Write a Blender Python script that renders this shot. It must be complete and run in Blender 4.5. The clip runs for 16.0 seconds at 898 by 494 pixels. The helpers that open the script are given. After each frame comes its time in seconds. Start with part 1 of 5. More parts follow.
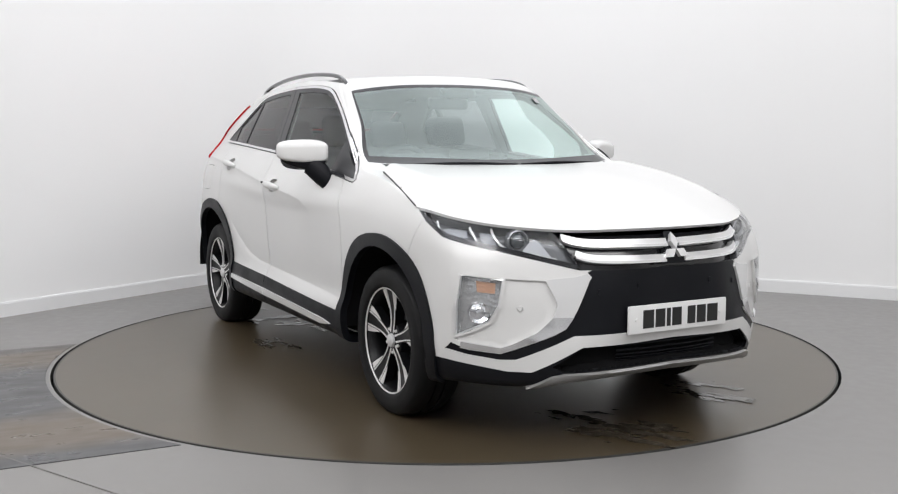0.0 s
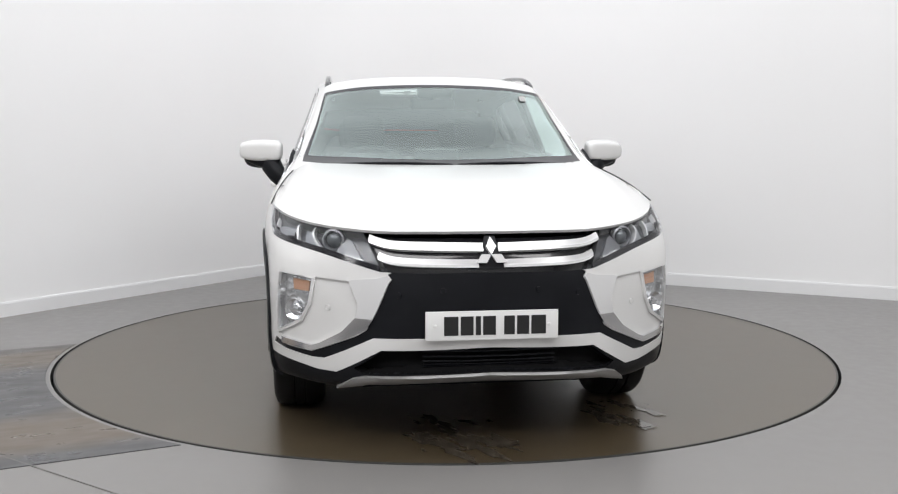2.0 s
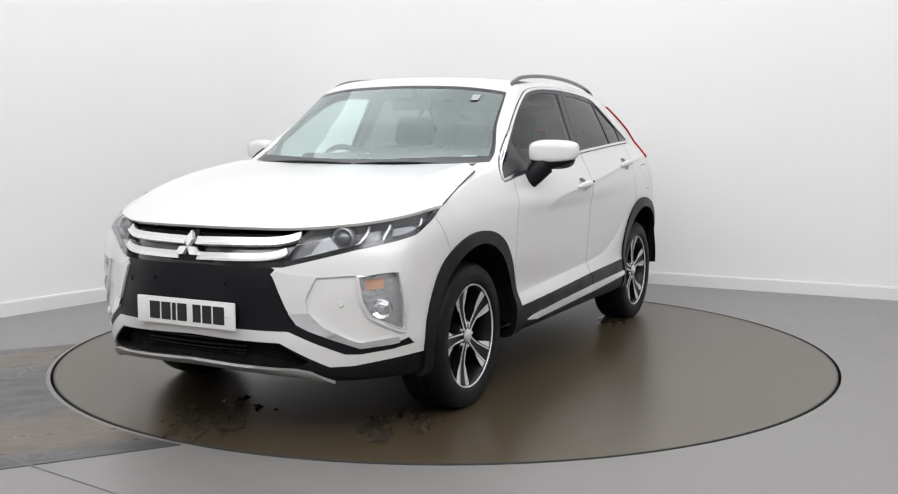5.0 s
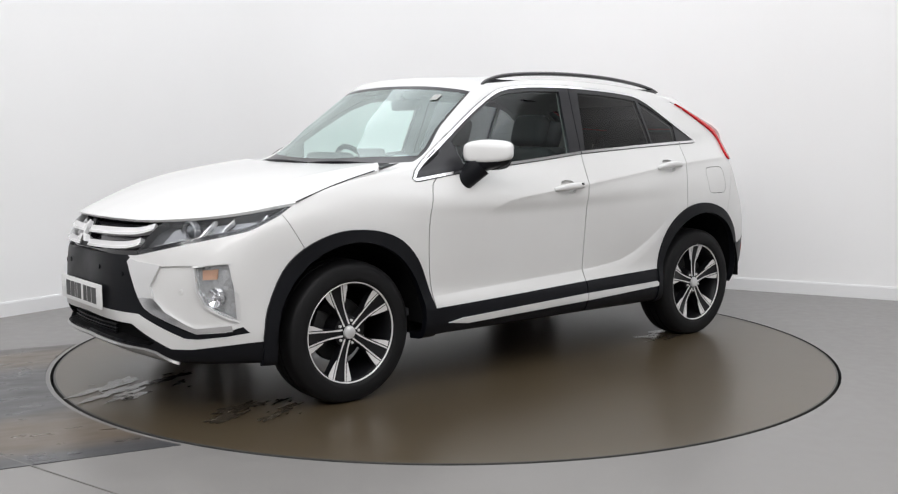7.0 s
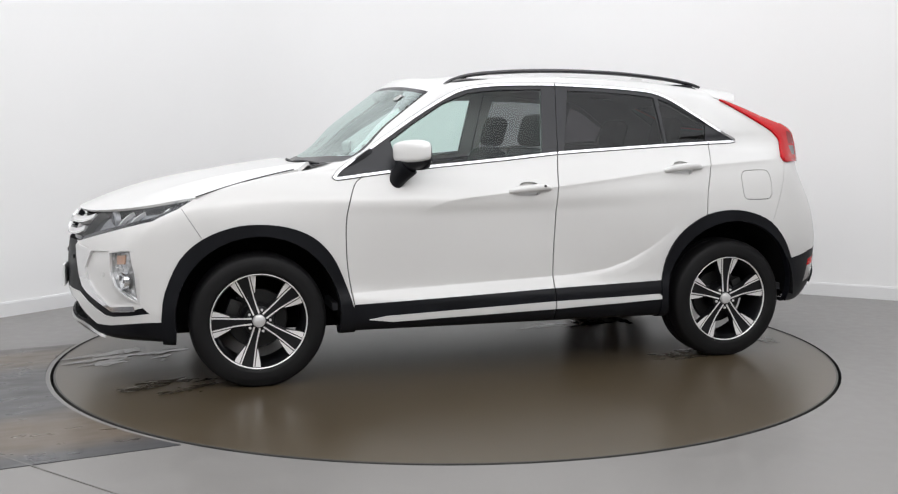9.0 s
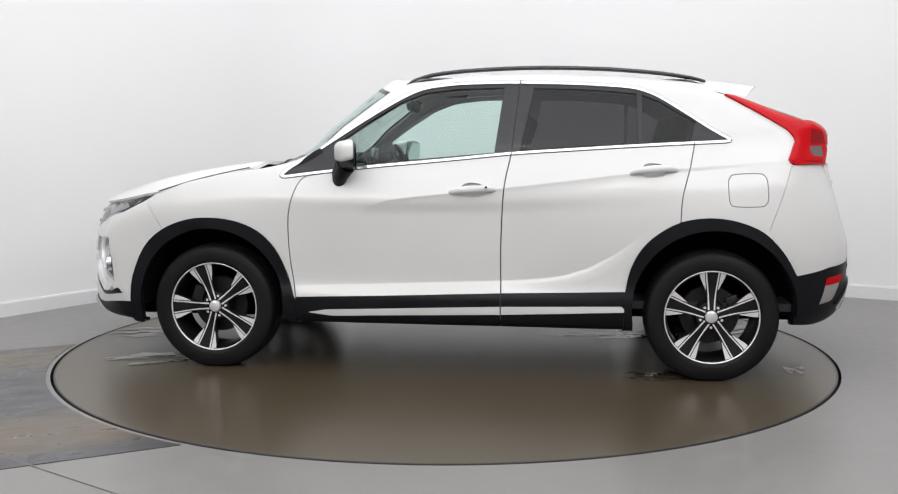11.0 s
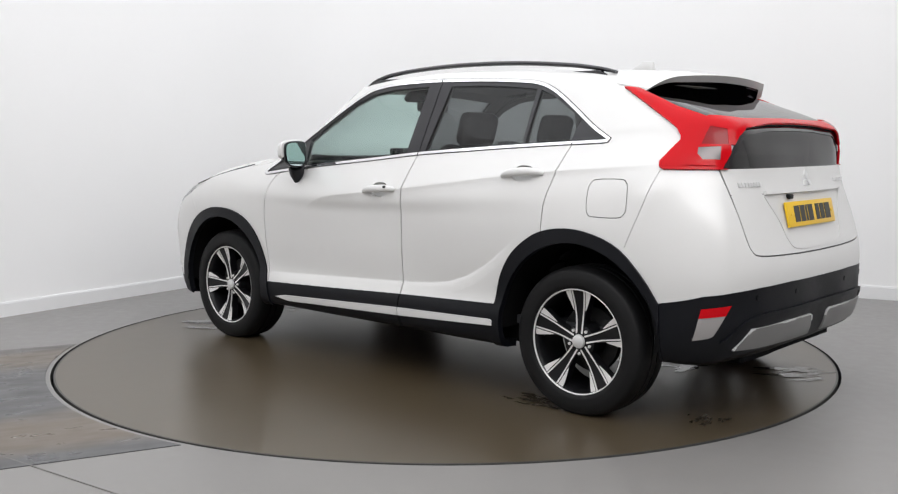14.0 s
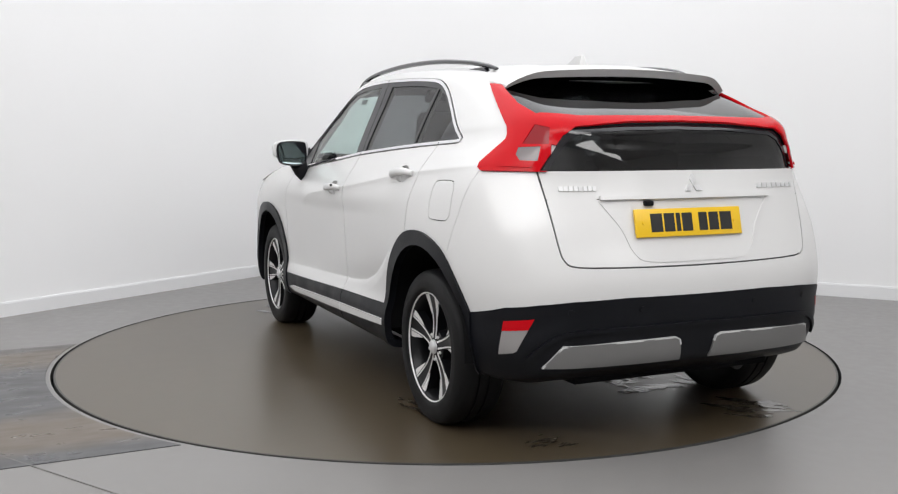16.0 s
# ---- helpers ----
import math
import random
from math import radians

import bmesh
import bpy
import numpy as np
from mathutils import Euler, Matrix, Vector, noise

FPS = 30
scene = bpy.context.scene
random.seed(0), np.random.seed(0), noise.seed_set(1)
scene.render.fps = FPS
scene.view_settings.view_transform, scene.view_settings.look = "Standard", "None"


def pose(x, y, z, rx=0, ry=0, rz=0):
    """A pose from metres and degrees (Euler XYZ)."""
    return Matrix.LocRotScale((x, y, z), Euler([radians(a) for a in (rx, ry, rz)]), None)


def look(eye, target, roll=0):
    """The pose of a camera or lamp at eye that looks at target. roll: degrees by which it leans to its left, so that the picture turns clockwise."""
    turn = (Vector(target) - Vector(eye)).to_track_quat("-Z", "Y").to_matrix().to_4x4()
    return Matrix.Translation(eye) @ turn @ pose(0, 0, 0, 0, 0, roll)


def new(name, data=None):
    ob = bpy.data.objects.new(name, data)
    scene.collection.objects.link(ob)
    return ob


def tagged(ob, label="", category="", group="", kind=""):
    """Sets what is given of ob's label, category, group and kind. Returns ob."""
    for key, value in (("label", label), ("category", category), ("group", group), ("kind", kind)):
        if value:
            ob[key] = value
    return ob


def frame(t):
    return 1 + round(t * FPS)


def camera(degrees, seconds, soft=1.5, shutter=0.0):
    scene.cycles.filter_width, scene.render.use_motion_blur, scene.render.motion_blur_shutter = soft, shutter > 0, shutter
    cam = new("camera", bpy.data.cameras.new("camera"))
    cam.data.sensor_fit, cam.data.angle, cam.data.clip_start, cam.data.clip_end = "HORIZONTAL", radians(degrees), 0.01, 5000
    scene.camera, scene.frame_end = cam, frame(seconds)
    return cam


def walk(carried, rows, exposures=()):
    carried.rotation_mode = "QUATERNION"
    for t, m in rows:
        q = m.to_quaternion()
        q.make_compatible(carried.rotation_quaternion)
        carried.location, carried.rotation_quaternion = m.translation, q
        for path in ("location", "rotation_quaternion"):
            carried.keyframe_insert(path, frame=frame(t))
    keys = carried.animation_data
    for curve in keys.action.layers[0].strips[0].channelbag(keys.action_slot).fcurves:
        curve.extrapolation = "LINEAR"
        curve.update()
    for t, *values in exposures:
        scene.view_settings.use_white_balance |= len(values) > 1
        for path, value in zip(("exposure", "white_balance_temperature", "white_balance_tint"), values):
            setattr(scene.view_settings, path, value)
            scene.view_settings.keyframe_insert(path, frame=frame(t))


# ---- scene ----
# ---------------------------------------------------------------- camera
cam = camera(49.32, 16.0, soft=1.2)
EYE = Vector((0.0, -5.903, 1.238))
AIM = EYE + Vector((math.sin(radians(0.157)) * math.cos(radians(6.137)),
                    math.cos(radians(0.157)) * math.cos(radians(6.137)), -math.sin(radians(6.137))))
CAMERA_POSE = look(EYE, AIM, 0.04)
walk(cam, [(0.0, CAMERA_POSE), (16.0, CAMERA_POSE)])

# the turntable's turn, in degrees, at each time
TURNS = [(0.0, -60.9), (0.2, -61.3), (0.5, -64.3)]
TURNS += [(k / 2, -152.35 - 11.677 * (k / 2 - 8.0)) for k in range(2, 33)]
CAR_OFF = Vector((-0.143, -0.112, 0.0))
R_TABLE = 2.246

# ---------------------------------------------------------------- light
world = bpy.data.worlds.new("world")
scene.world = world
world.use_nodes = True
world.node_tree.nodes["Background"].inputs[0].default_value = (0.9, 0.95, 1.0, 1)
world.node_tree.nodes["Background"].inputs[1].default_value = 0.02
scene.view_settings.exposure = 0.0


def area_lamp(name, place, target, sx, sy, power, colour):
    data = bpy.data.lights.new(name, "AREA")
    data.shape, data.size, data.size_y, data.energy, data.color = "RECTANGLE", sx, sy, power, colour
    ob = new(name, data)
    ob.matrix_world = look(place, target)
    return ob


area_lamp("ceiling_softbox_lamp", (0.0, -1.6, 4.15), (0.0, -1.59, 0.0), 9.0, 10.0, 380, (0.942, 0.962, 1.0))
# unseen fill added above the camera, brightens the car's flanks and the walls
area_lamp("front_fill_lamp", (0.0, -5.2, 4.0), (0.0, 1.2, 1.3), 12.0, 1.6, 262, (1.0, 0.978, 0.972))


# ---------------------------------------------------------------- materials
class Mat:
    """A small builder of node materials."""

    def __init__(self, name, rough=0.5, metal=0.0, colour=(0.5, 0.5, 0.5)):
        self.m = bpy.data.materials.new(name)
        self.m.use_nodes = True
        self.t = self.m.node_tree
        self.b = self.t.nodes["Principled BSDF"]
        self.b.inputs["Base Color"].default_value = (*colour, 1)
        self.b.inputs["Roughness"].default_value = rough
        self.b.inputs["Metallic"].default_value = metal
        self.co = self.t.nodes.new("ShaderNodeTexCoord").outputs["Object"]

    def set(self, **kw):
        for k, v in kw.items():
            self.b.inputs[k.replace("_", " ")].default_value = v
        return self

    def link(self, a, b):
        self.t.links.new(a, b)

    def noise(self, scale, detail=4.0, stretch=(1, 1, 1), dist=0.0):
        mp = self.t.nodes.new("ShaderNodeMapping")
        mp.inputs["Scale"].default_value = stretch
        self.link(self.co, mp.inputs[0])
        n = self.t.nodes.new("ShaderNodeTexNoise")
        n.inputs["Scale"].default_value, n.inputs["Detail"].default_value = scale, detail
        n.inputs["Distortion"].default_value = dist
        self.link(mp.outputs[0], n.inputs["Vector"])
        return n.outputs["Fac"]

    def ramp(self, fac, stops):
        r = self.t.nodes.new("ShaderNodeValToRGB")
        el = r.color_ramp.elements
        while len(el) < len(stops):
            el.new(0.5)
        for e, (p, c) in zip(el, stops):
            e.position = p
            e.color = (*c, 1) if isinstance(c, tuple) else (c, c, c, 1)
        self.link(fac, r.inputs[0])
        return r.outputs[0]

    def mix(self, fac, a, b, mode="MIX"):
        n = self.t.nodes.new("ShaderNodeMix")
        n.data_type, n.blend_type = "RGBA", mode
        for sock, v in ((n.inputs[0], fac), (n.inputs[6], a), (n.inputs[7], b)):
            if isinstance(v, (int, float)):
                sock.default_value = v
            elif isinstance(v, tuple):
                sock.default_value = (*v, 1)
            else:
                self.link(v, sock)
        return n.outputs[2]

    def bump(self, height, strength, dist=0.01):
        n = self.t.nodes.new("ShaderNodeBump")
        n.inputs["Strength"].default_value, n.inputs["Distance"].default_value = strength, dist
        self.link(height, n.inputs["Height"])
        self.link(n.outputs[0], self.b.inputs["Normal"])
        return self

    def colour(self, c):
        self.link(c, self.b.inputs["Base Color"])
        return self

    def rough(self, c):
        self.link(c, self.b.inputs["Roughness"])
        return self


def wall_material():
    k = Mat("white_wall_paint", 0.7)
    n = k.noise(0.5, 3)
    k.colour(k.ramp(n, [(0.3, (0.875, 0.87, 0.865)), (0.7, (0.895, 0.892, 0.89))]))
    return k.bump(k.noise(180, 3), 0.05, 0.002).m


def floor_material(name, a, b, rough):
    k = Mat(name, rough)
    n1, n2 = k.noise(0.8, 5), k.noise(14, 6)
    c = k.ramp(n1, [(0.3, a), (0.72, b)])
    k.colour(k.mix(0.25, c, k.ramp(n2, [(0.3, tuple(v * 0.75 for v in a)), (0.7, b)])))
    k.rough(k.ramp(k.mix(0.5, n1, n2), [(0.3, rough - 0.08), (0.7, rough + 0.1)]))
    return k.bump(n2, 0.04, 0.004).m


M_WALL = wall_material()
M_SKIRT = Mat("white_gloss_skirting", 0.4, colour=(0.82, 0.82, 0.82)).m
M_FLOOR = floor_material("grey_floor_paint", (0.20, 0.192, 0.184), (0.24, 0.232, 0.224), 0.36)
M_EDGE = Mat("dark_gap", 0.6, colour=(0.02, 0.02, 0.018)).m
M_CEIL = Mat("white_ceiling", 0.8, colour=(0.8, 0.8, 0.8)).m


def table_material():
    k = Mat("brown_grey_turntable_paint", 0.25).set(Specular_IOR_Level=0.95)
    n1, n2 = k.noise(1.1, 5, dist=0.4), k.noise(9, 6)
    c = k.ramp(n1, [(0.3, (0.058, 0.042, 0.022)), (0.55, (0.068, 0.051, 0.029)), (0.75, (0.079, 0.061, 0.039))])
    k.colour(k.mix(0.2, c, k.ramp(n2, [(0.3, (0.064, 0.048, 0.032)), (0.7, (0.085, 0.067, 0.048))])))
    k.rough(k.ramp(k.mix(0.4, n1, n2), [(0.35, 0.295), (0.65, 0.32)]))
    return k.m


M_TABLE = table_material()
M_RIMSTEEL = Mat("worn_steel_edge", 0.45, 0.6, (0.10, 0.095, 0.09)).m


def lane_material():
    """The worn lane by which cars drive on: dark paint with two brown tyre tracks along it."""
    k = Mat("worn_lane_paint", 0.34)
    sep = k.t.nodes.new("ShaderNodeSeparateXYZ")
    k.link(k.co, sep.inputs[0])
    wob = k.noise(2.2, 5, (0.5, 1.6, 1))
    mul = k.t.nodes.new("ShaderNodeMath")
    mul.operation, mul.inputs[1].default_value, mul.inputs[2].default_value = "MULTIPLY_ADD", 0.55, -0.275
    k.link(wob, mul.inputs[0])
    add = k.t.nodes.new("ShaderNodeMath")
    k.link(sep.outputs[1], add.inputs[0])
    k.link(mul.outputs[0], add.inputs[1])
    rng = k.t.nodes.new("ShaderNodeMapRange")
    rng.inputs[1].default_value, rng.inputs[2].default_value = -1.2, 1.4
    k.link(add.outputs[0], rng.inputs[0])
    dark, brown = (0.052, 0.053, 0.059), (0.12, 0.092, 0.066)
    band = k.ramp(rng.outputs[0], [(0.06, dark), (0.14, brown), (0.25, brown), (0.34, dark), (0.64, dark), (0.72, brown), (0.83, brown), (0.92, dark)])
    n = k.noise(11, 6, (0.4, 1, 1))
    k.colour(k.mix(0.16, band, k.ramp(n, [(0.3, (0.06, 0.058, 0.056)), (0.7, (0.15, 0.135, 0.12))])))
    k.rough(k.ramp(n, [(0.3, 0.24), (0.7, 0.42)]))
    return k.bump(n, 0.05, 0.003).m


M_LANE = lane_material()


def water_material():
    """A thin film of water with drying, pale edges."""
    k = Mat("drying_water_film", 0.04).set(Specular_IOR_Level=0.9)
    n = k.noise(22, 5, dist=0.6)
    k.colour(k.ramp(n, [(0.4, (0.045, 0.036, 0.026)), (0.62, (0.082, 0.068, 0.052))]))
    return k.bump(n, 0.3, 0.006).m


M_WATER = water_material()


# ---------------------------------------------------------------- mesh helpers
def mesh_of(name, bm, material, smooth=None):
    me = bpy.data.meshes.new(name)
    bm.to_mesh(me)
    bm.free()
    for m in material if isinstance(material, (list, tuple)) else [material]:
        me.materials.append(m)
    if smooth is not None:
        me.shade_smooth()
        me.set_sharp_from_angle(angle=radians(smooth))
    return me


def part(name, bm, material, parent=None, label="", smooth=35):
    """Links a bmesh as one mesh object, under a thing or a part if one is given."""
    ob = new(name, mesh_of(name, bm, material, smooth))
    if parent:
        ob.parent = parent
    return tagged(ob, label)


def box(bm, x0, x1, y0, y1, z0, z1, bevel=0.0):
    made = bmesh.ops.create_cube(bm, size=1.0)["verts"]
    for v in made:
        v.co = Vector((x0 + (v.co.x + 0.5) * (x1 - x0), y0 + (v.co.y + 0.5) * (y1 - y0), z0 + (v.co.z + 0.5) * (z1 - z0)))
    if bevel:
        es = list({e for v in made for e in v.link_edges})
        bmesh.ops.bevel(bm, geom=es, offset=bevel, segments=2, affect="EDGES", profile=0.6)
    return made


def slab(bm, outline, z0, z1):
    """A flat plate between two heights, from a plan outline."""
    lo = [bm.verts.new((x, y, z0)) for x, y in outline]
    hi = [bm.verts.new((x, y, z1)) for x, y in outline]
    n = len(lo)
    for i in range(n):
        bm.faces.new((lo[i], lo[(i + 1) % n], hi[(i + 1) % n], hi[i]))
    bm.faces.new(hi)
    bm.faces.new(lo[::-1])
    bmesh.ops.recalc_face_normals(bm, faces=bm.faces[:])


# ---------------------------------------------------------------- the studio
def room_outline():
    """Plan of the inner face of the walls, with the rounded corner behind the turntable."""
    corner, r = Vector((-1.06, 4.12)), 1.3
    dl, dr = Vector((-0.55, -0.835)).normalized(), Vector((0.885, -0.466)).normalized()
    pts = [corner + dl * 14.0]
    start, end = corner + dl * r, corner + dr * r
    for i in range(25):
        t = i / 24
        pts.append(start * (1 - t) ** 2 + corner * 2 * t * (1 - t) + end * t * t)
    pts.append(corner + dr * 10.5)
    return pts


def ribbon(bm, line, z0, z1, thick):
    """An upright wall with thickness along a plan line; it grows to the line's left."""
    normals = []
    for i, p in enumerate(line):
        d = (line[min(i + 1, len(line) - 1)] - line[max(i - 1, 0)]).normalized()
        normals.append(Vector((-d.y, d.x)))
    rows = []
    for p, n in zip(line, normals):
        q = p + n * thick
        rows.append([bm.verts.new((p.x, p.y, z0)), bm.verts.new((p.x, p.y, z1)), bm.verts.new((q.x, q.y, z1)), bm.verts.new((q.x, q.y, z0))])
    for a, b in zip(rows, rows[1:]):
        for i in range(4):
            bm.faces.new((a[i], b[i], b[(i + 1) % 4], a[(i + 1) % 4]))
    bm.faces.new(rows[0][::-1])
    bm.faces.new(rows[-1])
    bmesh.ops.recalc_face_normals(bm, faces=bm.faces[:])


ROOM = room_outline()
WALL_TOP = 4.2


def build_studio():
    bm = bmesh.new()
    ribbon(bm, ROOM, -0.05, WALL_TOP, 0.15)
    tagged(part("wall_north", bm, M_WALL), "smooth white painted studio wall with a rounded corner", "wall", kind="structure")
    bm = bmesh.new()
    ribbon(bm, [ROOM[-1], Vector((8.25, -8.6)), Vector((-6.7, -8.6)), ROOM[0]], -0.05, WALL_TOP, 0.15)
    tagged(part("wall_south", bm, M_WALL, smooth=5), "plain white painted wall behind the camera", "wall", kind="structure")
    bm = bmesh.new()
    ribbon(bm, ROOM, 0.0, 0.095, -0.018)
    tagged(part("baseboard", bm, M_SKIRT), "white painted skirting board along the wall", "baseboard", kind="structure")
    bm = bmesh.new()
    ribbon(bm, ROOM, 0.095, 0.104, -0.010)
    tagged(part("trim", bm, M_SKIRT), "white bead on top of the skirting board", "trim", kind="structure")
    bm = bmesh.new()
    slab(bm, [(-9, -9), (9, -9), (9, 6), (-9, 6)], WALL_TOP, WALL_TOP + 0.15)
    tagged(part("ceiling", bm, M_CEIL), "white studio ceiling above the turntable", "ceiling", kind="structure")
    # floor: one sheet with a round hole for the turntable
    bm = bmesh.new()
    n = 160
    rin = R_TABLE + 0.007
    ring, deep, out = [], [], []
    for i in range(n):
        a = 2 * math.pi * i / n
        c, s = math.cos(a), math.sin(a)
        ring.append(bm.verts.new((rin * c, rin * s, 0)))
        deep.append(bm.verts.new((rin * c, rin * s, -0.12)))
        k = 10.0 / max(abs(c), abs(s))
        out.append(bm.verts.new((k * c, k * s, 0)))
    for i in range(n):
        j = (i + 1) % n
        bm.faces.new((ring[i], out[i], out[j], ring[j])).material_index = 0
        bm.faces.new((ring[j], deep[j], deep[i], ring[i])).material_index = 1
    bm.faces.new(deep).material_index = 1
    bmesh.ops.recalc_face_normals(bm, faces=bm.faces[:])
    tagged(part("floor", bm, [M_FLOOR, M_EDGE], smooth=20), "smooth grey painted studio floor with faint stains", "floor", kind="structure")


def build_turntable():
    bm = bmesh.new()
    n = 160
    prof = [(R_TABLE - 0.012, -0.10), (R_TABLE - 0.007, -0.006), (R_TABLE - 0.010, 0.0), (0.0, 0.0)]
    rows = []
    for r, z in prof[:-1]:
        rows.append([bm.verts.new((r * math.cos(2 * math.pi * i / n), r * math.sin(2 * math.pi * i / n), z)) for i in range(n)])
    for a, b in zip(rows, rows[1:]):
        for i in range(n):
            f = bm.faces.new((a[i], a[(i + 1) % n], b[(i + 1) % n], b[i]))
            f.material_index = 1
    bm.faces.new(rows[-1])
    ob = part("turntable", bm, [M_TABLE, M_EDGE], smooth=30)
    bm = bmesh.new()
    rows = [[bm.verts.new((r * math.cos(2 * math.pi * i / n), r * math.sin(2 * math.pi * i / n), z)) for i in range(n)]
            for r, z in ((R_TABLE - 0.019, 0.0012), (R_TABLE - 0.010, 0.0012), (R_TABLE - 0.008, -0.01))]
    for a, b in zip(rows, rows[1:]):
        for i in range(n):
            bm.faces.new((a[i], b[i], b[(i + 1) % n], a[(i + 1) % n]))
    part("rim", bm, M_RIMSTEEL, ob, "worn steel edge strip")
    return tagged(ob, "round brown-grey painted turntable flush with the floor", "turntable")


def build_lane():
    """A worn strip of floor in line with the turntable, laid in its own axes: x away from the turntable, y across."""
    bm = bmesh.new()
    n = 24
    inner = []
    for i in range(n + 1):
        y = -1.03 + 2.33 * i / n
        inner.append((math.sqrt((R_TABLE + 0.03) ** 2 - y * y), y))
    slab(bm, inner + [(6.0, 1.30), (6.0, -1.03)], -0.01, 0.003)
    ob = part("floor_lane", bm, M_LANE, smooth=20)
    ob.matrix_world = Matrix.Rotation(radians(206.6), 4, "Z")
    tagged(ob, "dark worn floor lane with brown tyre tracks", "floor", kind="structure")
    bm = bmesh.new()
    slab(bm, [(-3.2, -1.13), (-0.4, -3.10), (-0.3975, -3.096), (-3.1975, -1.126)], -0.01, 0.0035)
    tagged(part("floor_joint", bm, Mat("worn_joint_filler", 0.5, colour=(0.175, 0.168, 0.16)).m, smooth=20), "fine dark joint in the floor paint", "floor joint", kind="structure")


def build_puddles():
    made = []
    rnd = random.Random(4)
    spots = PUDDLES
    for x, y, r, sx, turn in spots:
        bm = bmesh.new()
        for blob in range(14):
            cx, cy = x + rnd.uniform(-1, 1) * r * 1.1, y + rnd.uniform(-1, 1) * r * 0.8
            k = r * rnd.choice((0.6, 0.42, 0.24, 0.14, 0.09, 0.06))
            n = 40
            ph = [rnd.uniform(0, 6.3) for _ in range(5)]
            ring = []
            for i in range(n):
                a = 2 * math.pi * i / n
                w = k * (0.6 + 0.2 * math.sin(2 * a + ph[0]) + 0.16 * math.sin(3 * a + ph[1]) + 0.12 * math.sin(5 * a + ph[2]) + 0.1 * math.sin(9 * a + ph[3]) + 0.07 * math.sin(14 * a + ph[4]))
                u, v = w * math.cos(a) * sx, w * math.sin(a) * 0.6
                ring.append(bm.verts.new((cx + u * math.cos(turn) - v * math.sin(turn), cy + u * math.sin(turn) + v * math.cos(turn), 0.0014 + 0.00015 * blob)))
            bm.faces.new(ring)
        ob = part("puddle", bm, M_WATER, smooth=20)
        made.append(tagged(ob, "thin puddle of water on the turntable", "puddle", "puddles on the turntable", "stuff"))
    return made


PUDDLES = [(1.78, -0.20, 0.24, 1.5, 0.5), (1.58, 0.60, 0.20, 1.7, 0.4), (-1.19, 0.66, 0.13, 1.8, 0.1), (-1.00, -0.53, 0.20, 1.9, 0.2),
           (-1.26, -0.50, 0.17, 1.6, 1.3), (-1.90, -0.76, 0.17, 1.9, 0.8), (-1.94, 0.43, 0.09, 1.5, 1.7), (-1.32, -0.74, 0.11, 1.5, 0.3),
           (-0.54, -0.90, 0.15, 2.0, 0.1)]
build_studio()
build_lane()
turntable = build_turntable()
puddles = build_puddles()
# ---------------------------------------------------------------- the car's form
# x forward, y to its left, z up; seventeen columns from the nose's middle round the side to the tail's middle.
# Each row runs round the car at one level, from the underside up to the roof's crown.
SIDE_X = (1.62, 1.335, 0.9, 0.3, -0.3, -0.9, -1.335, -1.68)


def low_row(front, ys, zs, rear):
    return [*front, *zip(SIDE_X, ys, zs), *rear]


